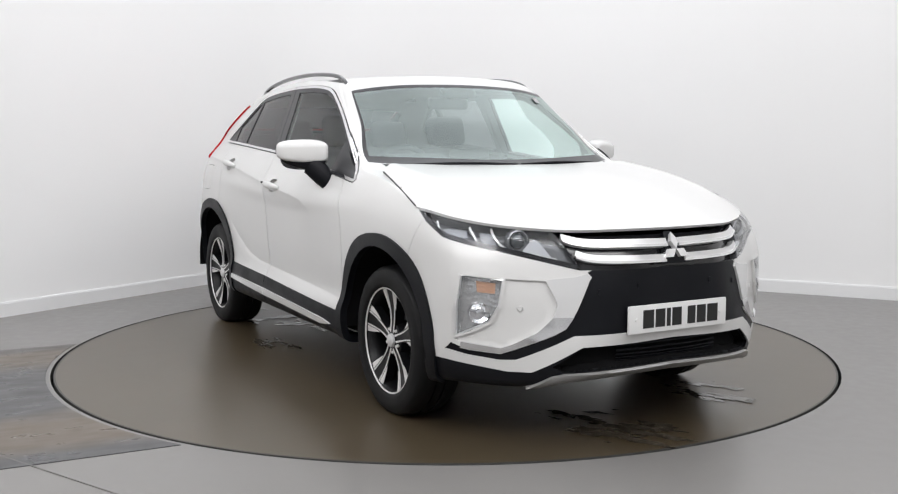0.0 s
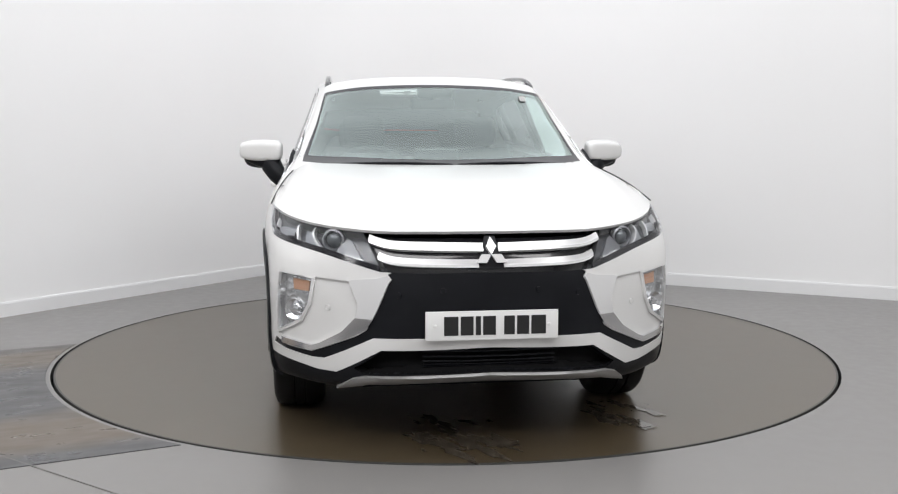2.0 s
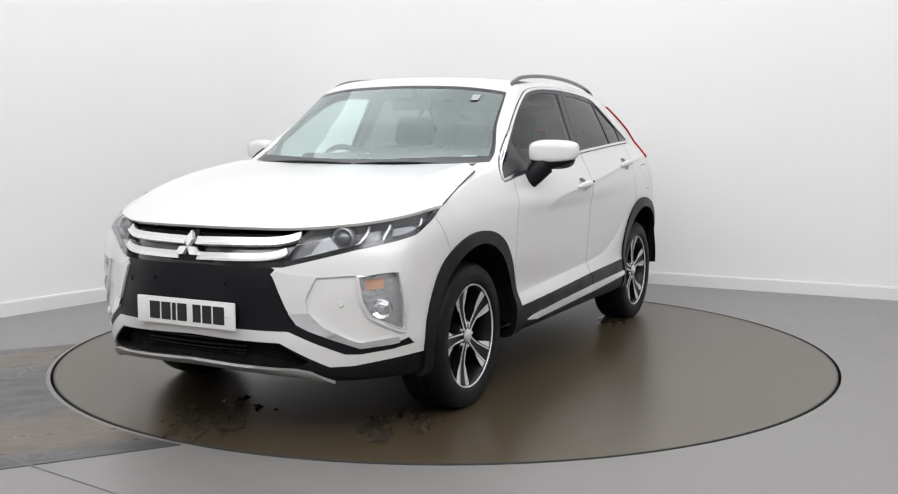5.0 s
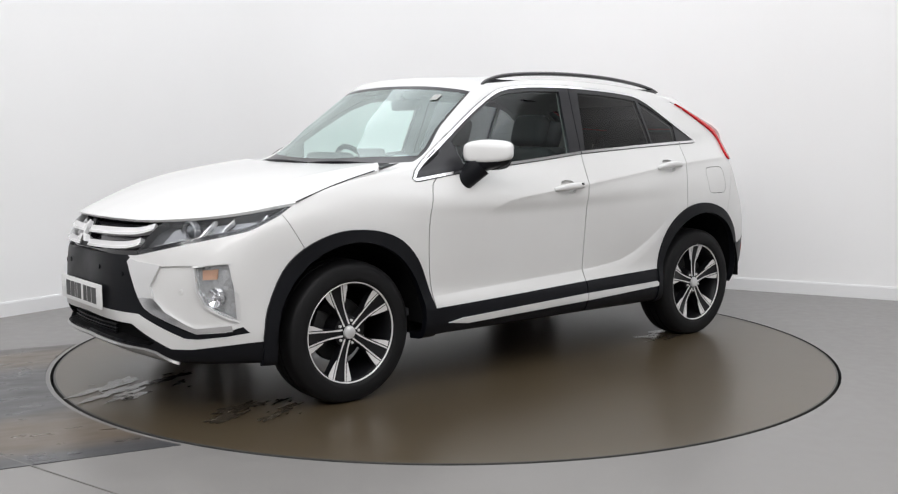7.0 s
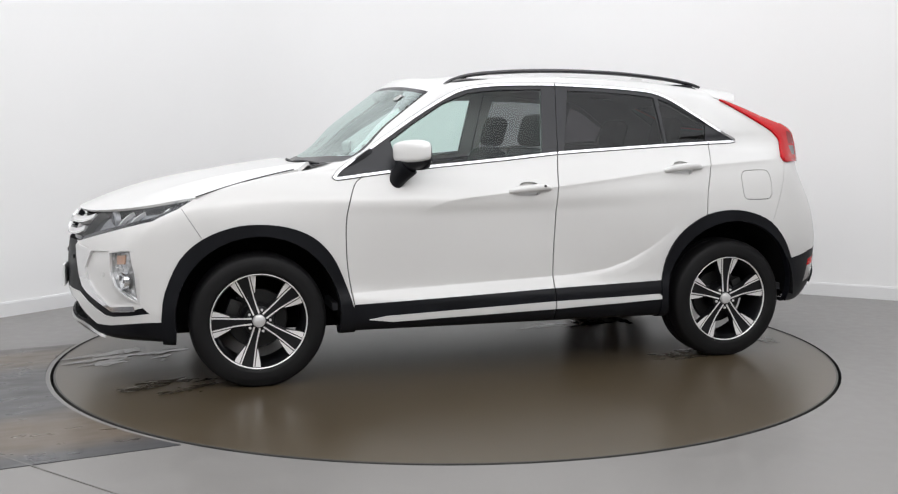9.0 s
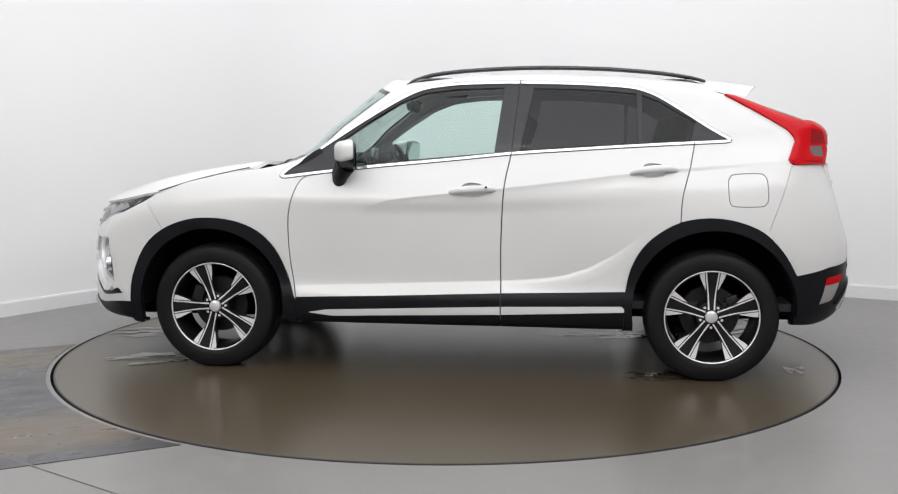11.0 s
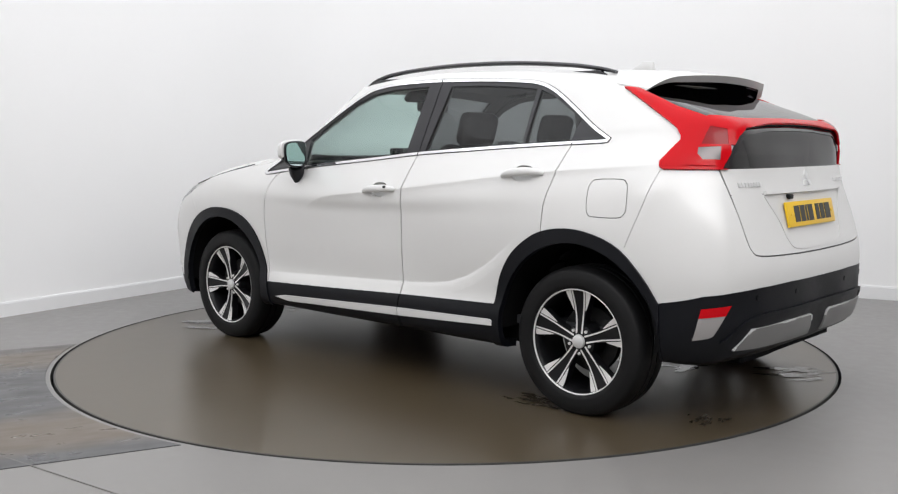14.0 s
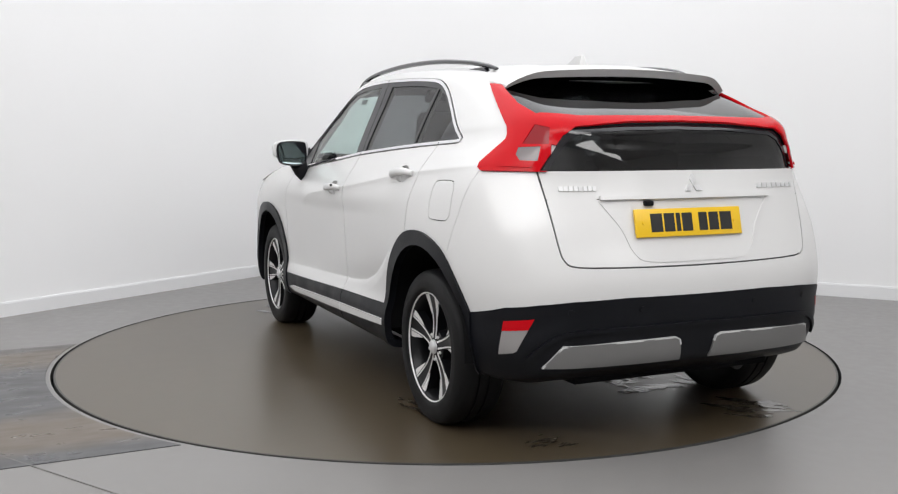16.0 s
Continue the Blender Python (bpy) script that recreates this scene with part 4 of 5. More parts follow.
# painted panels
wings = pair("front_wing", ["front_wing"], M_PAINT)
front_doors = pair("front_door", ["front_door"], M_PAINT)
rear_doors = pair("rear_door", ["rear_door"], M_PAINT)
quarters = pair("quarter_panel", ["quarter_panel"], M_PAINT)
flaps = pair("fuel_flap", ["fuel_flap"], M_PAINT)
roof = middle("roof", ["roof"], M_PAINT)
front_bumper = middle("front_bumper", ["front_bumper"], M_PAINT)
rear_bumper = middle("rear_bumper", ["rear_bumper"], M_PAINT)
tailgate = middle("tailgate", ["tailgate"], M_PAINT)


def loose_pieces(bm):
    """Splits a bmesh into one bmesh for each connected piece."""
    left, out = set(bm.faces), []
    while left:
        stack, piece = [left.pop()], []
        while stack:
            f = stack.pop()
            piece.append(f)
            for e in f.edges:
                for g in e.link_faces:
                    if g in left:
                        left.remove(g)
                        stack.append(g)
        one, made = bmesh.new(), {}
        for f in piece:
            for v in f.verts:
                if v not in made:
                    made[v] = one.verts.new(v.co)
            one.faces.new([made[v] for v in f.verts])
        out.append(one)
    bm.free()
    return out


for piece in loose_pieces(panel(["gap"], -0.010, 0.0, central=True)):
    part("panel_gap", piece, M_GAP, car, "dark joint between body panels")
pods = pair("bumper_pod", ["bumper_pod"], M_PAINT, [front_bumper] * 2, lift=-0.010, skirt=0.02)
pair("corner_trim", ["wedge_trim"], M_WEDGE, [front_bumper] * 2, lift=0.004, label="silver-white angular trim")
pair("chrome_strip", ["lower_trim"], M_CHROME, [front_bumper] * 2, lift=0.002, label="chrome strip")
middle("bumper_mask", ["bumper_mask"], M_CLAD, front_bumper, lift=-0.006, skirt=0.02, label="black grained plastic centre")
middle("front_valance", ["valance"], M_CLAD, front_bumper, lift=-0.002, label="black plastic valance")
middle("front_skid_plate", ["front_skid"], M_SKID_FRONT, front_bumper, lift=0.012, skirt=0.025, label="satin silver skid plate")
middle("rear_cladding", ["rear_cladding"], M_CLAD, rear_bumper, lift=0.002, skirt=0.02, label="black grained plastic lower bumper")
for s in (1, -1):
    skid = part("rear_skid_plate", panel(["rear_skid"], 0.010, 0.022, s), M_SKID, rear_bumper, "satin silver skid plate")
    edge = bmesh.new()
    ribbon_on(edge, ENDS, [(0.085, 0.43), (0.092, 0.452), (0.115, 0.462), (0.35, 0.459), (0.606, 0.453), (0.664, 0.368)], 0.006, at_low_tail, 0.013, 0.01, s)
    part("bright_edge", finish(edge), M_BRIGHT, skid)
    ridge = bmesh.new()
    ribbon_on(ridge, ENDS, smooth_line([(0.0, 0.512), (0.3, 0.512), (0.56, 0.505), (0.66, 0.47), (0.72, 0.40)], 4), 0.016, at_low_tail, 0.014, 0.02, s)
    part("bumper_ridge", finish(ridge), M_CLAD, rear_bumper)
    for y, z in ((0.19, 0.665), (0.36, 0.645)):
        p, n = on_form(ENDS, y, z, at_nose, -0.004)
        dot = bmesh.new()
        lathe(dot, [(0.012, -0.004), (0.011, 0.003), (0, 0.004)], 16, Matrix.Translation((p.x, p.y * s, p.z)) @ Vector((n.x, n.y * s, n.z)).to_track_quat("Y", "Z").to_matrix().to_4x4())
        part("parking_sensor", dot, M_CLAD, front_bumper)
pair("front_arch_cladding", ["front_arch"], M_CLAD, lift=0.012, skirt=0.035, label="black plastic wheel arch trim")
pair("rear_arch_cladding", ["rear_arch"], M_CLAD, lift=0.012, skirt=0.035, label="black plastic wheel arch trim")
sills = pair("sill_cladding", ["sill_cladding"], M_CLAD, lift=0.004, label="black plastic sill")
pair("sill_strip", ["sill_strip"], M_BRIGHT, sills, lift=0.012, skirt=0.02, label="silver sill strip")
pair("window_chrome", ["window_chrome"], M_CHROME, lift=0.004, skirt=0.012, label="chrome strip round the side windows")
pair("window_frame", ["window_frame"], M_FRAME, lift=-0.002, skirt=0.02, label="black window frame and pillar")
for piece in loose_pieces(panel(["underside"], 0, 0, central=True)):
    part("underside", piece, M_UNDER, car)

# glass
windscreen = middle("windscreen", ["windscreen"], M_SCREEN, skirt=0, label="clear green-tinted windscreen")
middle("screen_border", ["screen_border"], M_FRAME, windscreen, lift=0.0, skirt=0.004, label="black windscreen border")
pair("front_side_window", ["front_side_glass"], M_CLEAR, front_doors, lift=-0.006, skirt=0, label="green-tinted side glass")
pair("rear_side_window", ["rear_side_glass"], M_PRIVACY, rear_doors, lift=-0.006, skirt=0, label="dark privacy glass")
pair("quarter_window", ["quarter_glass"], M_PRIVACY, rear_doors, lift=-0.006, skirt=0, label="dark privacy glass")
middle("upper_rear_window", ["rear_window"], M_REARGLASS, tailgate, lift=-0.002, skirt=0, label="dark sloping rear glass")
middle("lower_rear_window", ["rear_glass"], M_REARGLASS, tailgate, lift=-0.012, skirt=0, label="dark upright rear glass")
middle("rear_glass_frame", ["rear_glass_frame"], M_GLOSSBLACK, tailgate, lift=-0.008, skirt=0.01, label="gloss black surround of the rear glass")

# inner lining seen through the glass
CABIN = lambda c: -1.8 < c.x < 1.0
part("headliner", panel(["roof"], -0.03, 0, central=True), M_HEADLINER, car, "light grey headliner")
for s in (1, -1):
    part("pillar_lining", panel(["quarter_panel", "window_frame", "window_chrome"], -0.028, 0, s, keep=lambda c: CABIN(c) and c.z > 1.05), M_HEADLINER, car, "grey pillar lining")
    part("door_lining", panel(["front_door", "rear_door", "quarter_panel"], -0.05, 0, s, keep=lambda c: CABIN(c) and c.z < 1.2), M_TRIM, car, "dark door lining")


# grilles
def build_grilles():
    up = middle("upper_grille", ["upper_grille"], M_GLOSSBLACK, lift=-0.030, skirt=-0.0, label="gloss black grille with two chrome bars")
    bars = (([(0.030, 0.833), (0.20, 0.836), (0.36, 0.838), (0.42, 0.845), (0.466, 0.859)], 0.023),
            ([(0.050, 0.772), (0.20, 0.774), (0.34, 0.777), (0.40, 0.785), (0.432, 0.797)], 0.023))
    for s in (1, -1):
        for line, w in bars:
            bm = bmesh.new()
            ribbon_on(bm, ENDS, smooth_line(line, 4), w, at_nose, 0.004, 0.03, s)
            part("grille_bar", finish(bm), M_SILVER, up, "bright silver grille bar")
            bm = bmesh.new()
            low = [(y, z - w * 0.5 - 0.004) for y, z in line]
            ribbon_on(bm, ENDS, smooth_line(low, 4), 0.009, at_nose, 0.008, 0.03, s)
            part("grille_bar_edge", finish(bm), M_BRIGHT, up, "chrome lower edge")
    # three-part emblem
    bm = bmesh.new()
    h, w = 0.030, 0.0175
    for k in range(3):
        a = radians(90 + 120 * k)
        d, e = Vector((math.cos(a), math.sin(a))), Vector((-math.sin(a), math.cos(a)))
        c = Vector((0.0, 0.799))
        poly = [c, c + d * h + e * w, c + d * 2 * h, c + d * h - e * w]
        plate_on(bm, ENDS, [(p.x * 1.14, p.y) for p in poly], at_nose, 0.018, 0.03)
    part("emblem", finish(bm), M_BRIGHT, up, "chrome emblem of three diamonds")
    bm = bmesh.new()
    plate_on(bm, ENDS, [(-0.045, 0.79), (0.045, 0.79), (0.09, 0.745), (-0.09, 0.745)], at_nose, 0.001, 0.03)
    plate_on(bm, ENDS, [(-0.045, 0.79), (-0.02, 0.87), (0.02, 0.87), (0.045, 0.79)], at_nose, 0.001, 0.03)
    part("emblem_base", finish(bm), M_CLAD, up)
    low = middle("lower_grille", ["lower_grille"], M_UNDER, front_bumper, lift=-0.055, skirt=-0.053, label="black lower intake")
    for i in range(5):
        bm = bmesh.new()
        z = 0.354 + 0.0155 * i
        ribbon_on(bm, ENDS, [(-0.27, z), (-0.1, z), (0.1, z), (0.27, z)], 0.005, at_nose, -0.030, 0.012)
        part("intake_slat", finish(bm), M_CLAD, low)


build_grilles()


def number_plate(name, centre, normal, tilt, colour, label):
    """A plate with plain bars in place of its characters."""
    m = Matrix.Translation(centre) @ Matrix.Rotation(radians(normal), 4, "Z") @ Matrix.Rotation(radians(tilt), 4, "Y")
    bm = bmesh.new()
    box(bm, -0.004, 0.008, -0.262, 0.262, -0.057, 0.057, 0.004)
    bm.transform(m)
    ob = part(name, bm, colour, car, label)
    widths = (0.056, 0.050, 0.020, 0.050, 0.0, 0.042, 0.048, 0.058)
    y = -0.19
    for w in widths:
        if w:
            bm = bmesh.new()
            box(bm, 0.008, 0.0095, y, y + w, -0.037, 0.037)
            bm.transform(m)
            part("plate_bar", bm, M_INK, ob)
            y += w + 0.009
        else:
            y += 0.024
    for yy in (-0.225, 0.225):
        bm = bmesh.new()
        lathe(bm, [(0, 0.012), (0.006, 0.0115), (0.007, 0.008)], 12, m @ Matrix.Translation((0, yy, 0)) @ Matrix.Rotation(radians(-90), 4, "Z"))
        part("plate_screw", bm, colour, ob)
    return ob


number_plate("front_number_plate", (2.300, 0.0, 0.530), 0, 0, M_PLATE_W, "white front plate with black bars")
number_plate("rear_number_plate", (-2.045, 0.022, 0.917), 180, -13, M_PLATE_Y, "yellow rear plate with black bars")


# headlamps
def build_headlamp(s):
    lamp = part("headlamp", panel(["headlamp"], -0.045, -0.043, s), M_LAMPDARK, car, "headlamp with dark housing under a clear lens")
    part("lens", panel(["headlamp"], 0.002, 0.004, s), M_LENS, lamp, "clear plastic lens")
    near = lambda c: c.x > 1.45
    q = lambda x, y: (y - x) * R2
    # projector with its bright ring
    p, n = on_form(NOSE_CORNER, q(2.032, 0.61), 0.853, near, -0.028)
    p, n = Vector((p.x, p.y * s, p.z)), Vector((1, 0.25 * s, -0.02)).normalized()
    m = Matrix.Translation(p) @ n.to_track_quat("Y", "Z").to_matrix().to_4x4()
    bm = bmesh.new()
    lathe(bm, [(0.048, -0.02), (0.046, 0.006), (0.040, 0.010), (0.034, 0.002), (0.033, -0.012)], 32, m)
    part("projector_ring", bm, M_LAMPGREY, lamp, "bright projector ring")
    bm = bmesh.new()
    lathe(bm, [(0, 0.014), (0.014, 0.012), (0.026, 0.004), (0.033, -0.010)], 24, m)
    part("projector_lens", bm, Mat("projector_glass", 0.03, 0.4, (0.16, 0.17, 0.18)).m, lamp, "dark glass projector")
    # outer lamp, reflectors and the bright light guides
    shapes = [
        ("outer_reflector", M_LAMPGREY, [(-0.79, 0.90), (-0.70, 0.906), (-0.665, 0.885), (-0.72, 0.862), (-0.80, 0.868)], -0.030),
        ("inner_reflector", M_LAMPGREY, [(-1.09, 0.855), (-1.06, 0.872), (-1.02, 0.80), (-1.08, 0.772), (-1.16, 0.768)], -0.032),
        ("upper_reflector", M_LAMPGREY, [(-0.90, 0.89), (-0.84, 0.90), (-0.87, 0.835), (-0.93, 0.82)], -0.034),
    ]
    for name, mat, poly, lift in shapes:
        bm = bmesh.new()
        plate_on(bm, NOSE_CORNER, poly, near, lift, 0.012, s)
        part(name, finish(bm), mat, lamp, "silvered reflector", 30)
    guides = [[(-0.655, 0.925), (-0.68, 0.87), (-0.73, 0.848), (-0.815, 0.838), (-0.84, 0.85), (-0.80, 0.905)],
              [(-0.885, 0.905), (-0.925, 0.845), (-0.96, 0.815), (-1.01, 0.795)],
              [(-1.075, 0.795), (-1.12, 0.782), (-1.165, 0.775)]]
    for g in guides:
        bm = bmesh.new()
        ribbon_on(bm, NOSE_CORNER, smooth_line(g, 4), 0.008, near, -0.014, 0.02, s)
        part("light_guide", finish(bm), M_BRIGHT, lamp, "bright light guide")
    bm = bmesh.new()
    edge = smooth_line([(-0.548, 0.968), (-0.602, 0.922), (-0.70, 0.865), (-0.79, 0.843), (-0.906, 0.818), (-1.02, 0.794), (-1.133, 0.769), (-1.245, 0.743)], 3)
    ribbon_on(bm, NOSE_CORNER, edge, 0.022, near, -0.006, 0.02, s)
    part("lamp_border", finish(bm), M_GLOSSBLACK, lamp, "gloss black lower border")
    # front fog and indicator unit
    fog = part("fog_lamp", panel(["fog_lamp"], -0.035, -0.030, s), M_FACET, car, "fog lamp and amber indicator behind clear glass")
    part("lens", panel(["fog_lamp"], -0.004, 0.006, s), M_LENS, fog, "clear lens")
    bm = bmesh.new()
    plate_on(bm, ENDS, [(0.715, 0.68), (0.785, 0.688), (0.785, 0.64), (0.72, 0.635)], at_nose, -0.028, 0.012, s)
    part("indicator", finish(bm), M_AMBER, fog, "amber indicator reflector", 30)
    for k in range(4):
        bm = bmesh.new()
        z = 0.628 + 0.018 * k
        ribbon_on(bm, ENDS, [(0.722, z), (0.80, z)], 0.004, at_nose, -0.022, 0.01, s)
        part("lamp_rib", finish(bm), M_LENS, fog)
    p, n = on_form(ENDS, 0.775, 0.555, at_nose, -0.018)
    p, n = Vector((p.x, p.y * s, p.z)), Vector((1, 0.35 * s, 0)).normalized()
    m = Matrix.Translation(p) @ n.to_track_quat("Y", "Z").to_matrix().to_4x4()
    bm = bmesh.new()
    lathe(bm, [(0.044, -0.02), (0.042, 0.004), (0.030, -0.006), (0.016, -0.014), (0.014, 0.002), (0, 0.006)], 28, m)
    part("fog_reflector", bm, M_CHROME, fog, "round chrome reflector")
    bm = bmesh.new()
    outline = [(0.689, 0.692), (0.827, 0.711), (0.838, 0.60), (0.836, 0.459), (0.74, 0.523), (0.708, 0.588), (0.689, 0.692)]
    ribbon_on(bm, ENDS, outline, 0.007, at_nose, 0.002, 0.012, s)
    part("lamp_seal", finish(bm), M_SILVER, fog)
    # parking sensor
    p, n = on_form(ENDS, 0.637, 0.577, at_nose, -0.010)
    p, n = Vector((p.x, p.y * s, p.z)), Vector((n.x, n.y * s, n.z))
    bm = bmesh.new()
    lathe(bm, [(0.013, -0.005), (0.013, 0.002), (0.0105, 0.003), (0.010, 0.0), (0.009, 0.003), (0, 0.0035)], 20, Matrix.Translation(p) @ n.to_track_quat("Y", "Z").to_matrix().to_4x4())
    part("parking_sensor", bm, M_PAINT, front_bumper)


for s in (1, -1):
    build_headlamp(s)


# tail lamps, light bar, spoiler
def build_tail():
    near = lambda c: c.x < -1.2 and c.z > 1.0
    for s in (1, -1):
        lamp = part("tail_lamp", panel(["tail_lamp"], 0.012, 0.010, s), M_RED, car, "red arrow-shaped tail lamp")
        part("clear_lens", panel(["clear_lens"], 0.010, 0.012, s), M_REVERSE, lamp, "clear reversing lamp")
        part("brake_lens", panel(["brake_lens"], 0.009, 0.012, s), M_REDDARK, lamp, "darker red brake lamp")
        bm = bmesh.new()
        ribbon_on(bm, TAIL_CORNER, [(-0.65, 1.135), (-0.75, 1.142), (-0.87, 1.14)], 0.010, near, 0.017, 0.01, s)
        part("lamp_ridge", finish(bm), M_RED, lamp)
    bar = middle("light_bar", ["light_bar"], M_RED, tailgate, lift=0.012, skirt=0.010, label="red light bar across the rear glass")
    # roof spoiler: white top, gloss black underside
    bm, dark = bmesh.new(), bmesh.new()
    n = 32
    top0, top1, lip, und, inn = [], [], [], [], []
    for i in range(n + 1):
        t = -1 + 2 * i / n
        y = 0.575 * t
        a = abs(t)
        x_tip = -1.625 + 0.06 * a ** 2 + 0.05 * max(0, a - 0.75) / 0.25 * a
        z_tip = 1.553 - 0.030 * a ** 2 - 0.045 * (max(0, a - 0.75) / 0.25) ** 2
        x_root = -1.20 + 0.05 * a ** 2
        z_root = 1.600 - 0.045 * a ** 2 - 0.030 * a ** 6
        xm = (x_root + x_tip) / 2
        top0.append((x_root, y, z_root))
        top1.append((xm, y * 1.0, (z_root + z_tip) / 2 + 0.010))
        lip.append((x_tip, y, z_tip))
        und.append((x_tip + 0.030, y, z_tip - 0.030 + 0.012 * a ** 4))
        inn.append((-1.448 + 0.02 * a, y * 0.99, 1.514 - 0.030 * a ** 2))
    rows = [[bm.verts.new(p) for p in r] for r in (top0, top1, lip, und)]
    for a, b in zip(rows, rows[1:]):
        for i in range(n):
            bm.faces.new((a[i], a[i + 1], b[i + 1], b[i]))
    spoiler = part("roof_spoiler", finish(bm), M_PAINT, tailgate, smooth=50)
    mids = [((u[0] + w[0]) / 2 + 0.0, u[1], (u[2] + w[2]) / 2 + 0.012) for u, w in zip(und, inn)]
    rows = [[dark.verts.new(p) for p in r] for r in (und, mids, inn)]
    for a, b in zip(rows, rows[1:]):
        for i in range(n):
            dark.faces.new((a[i], a[i + 1], b[i + 1], b[i]))
    part("spoiler_underside", finish(dark), M_GLOSSBLACK, spoiler, "black underside")
    for s in (1, -1):
        bm = bmesh.new()
        pts = [top0[n if s > 0 else 0], top1[n if s > 0 else 0], lip[n if s > 0 else 0], und[n if s > 0 else 0], inn[n if s > 0 else 0]]
        vs = [bm.verts.new((p[0], p[1], p[2])) for p in pts]
        low = bm.verts.new((-1.38, 0.585 * s, 1.50))
        bm.faces.new(vs + [low])
        part("spoiler_end", finish(bm), M_PAINT, spoiler)
    # roof aerial
    bm = bmesh.new()
    box(bm, -1.20, -1.06, -0.022, 0.022, 1.595, 1.648, 0.008)
    for v in bm.verts:
        if v.co.z > 1.625:
            v.co.x = v.co.x * 0.5 + -1.19 * 0.5
            v.co.y *= 0.45
    part("roof_aerial", bm, M_PAINT, car, "white fin aerial")
    # tailgate details
    bm = bmesh.new()
    ribbon_on(bm, ENDS, [(-0.42, 1.017), (-0.2, 1.017), (0.2, 1.017), (0.42, 1.017)], 0.016, at_low_tail, 0.016, 0.03)
    part("handle_ledge", finish(bm), M_PAINT, tailgate)
    bm = bmesh.new()
    ribbon_on(bm, ENDS, [(-0.63, 1.014), (-0.42, 1.014), (-0.2, 1.013), (0.2, 1.013), (0.42, 1.014), (0.63, 1.014)], 0.003, at_low_tail, 0.0012, 0.003)
    part("tailgate_joint", finish(bm), M_GAP, tailgate)
    bm = bmesh.new()
    box(bm, -2.035, -2.0, 0.185, 0.225, 0.985, 1.006, 0.006)
    part("camera_button", bm, M_CLAD, tailgate, "black camera and button")
    for a, b in ((0.43, 0.585), (-0.60, -0.36)):
        bm = bmesh.new()
        k = 8
        for i in range(k):
            u0 = a + (b - a) * i / k
            plate_on(bm, ENDS, [(u0, 1.047), (u0 + (b - a) / k * 0.75, 1.047), (u0 + (b - a) / k * 0.75, 1.065), (u0, 1.065)], at_low_tail, 0.005, 0.006)
        part("badge", finish(bm), M_SILVER, tailgate, "row of small chrome bars")
    bm = bmesh.new()
    for k in range(3):
        a = radians(90 + 120 * k)
        d, e = Vector((math.cos(a), math.sin(a))), Vector((-math.sin(a), math.cos(a)))
        c = Vector((-0.03, 1.063))
        plate_on(bm, ENDS, [tuple(c), tuple(c + d * 0.024 + e * 0.014), tuple(c + d * 0.048), tuple(c + d * 0.024 - e * 0.014)], at_low_tail, 0.008, 0.01)
    part("emblem", finish(bm), M_SILVER, tailgate, "chrome emblem of three diamonds")
    # recess round the plate: a raised lip below it
    bm = bmesh.new()
    lip = smooth_line([(0.42, 1.01), (0.335, 0.90), (0.295, 0.81), (0.23, 0.775), (0.0, 0.77), (-0.23, 0.775), (-0.295, 0.81), (-0.335, 0.90), (-0.42, 1.01)], 4)
    ribbon_on(bm, ENDS, lip, 0.014, at_low_tail, 0.003, 0.01)
    part("plate_recess_lip", finish(bm), M_PAINT, tailgate)
    for s in (1, -1):
        part("rear_reflector", panel(["rear_reflector"], 0.004, 0.02, s), M_RED, rear_bumper, "red reflector")
        part("rear_fog_lamp", panel(["rear_lamp"], 0.002, 0.02, s), M_CLEARLAMP, rear_bumper, "clear lower lamp")
        part("lamp_lining", panel(["tail_lamp", "light_bar", "brake_lens", "clear_lens"], -0.012, 0, s), M_TRIM, tailgate, "dark lining behind the lamp")
        for y in (0.28, 0.58):
            p, n = on_form(ENDS, y, 0.585, at_low_tail, 0.003)
            p, n = Vector((p.x, p.y * s, p.z)), Vector((n.x, n.y * s, n.z))
            bm = bmesh.new()
            lathe(bm, [(0.013, -0.004), (0.012, 0.002), (0, 0.003)], 16, Matrix.Translation(p) @ n.to_track_quat("Y", "Z").to_matrix().to_4x4())
            part("parking_sensor", bm, M_CLAD, rear_bumper)


build_tail()


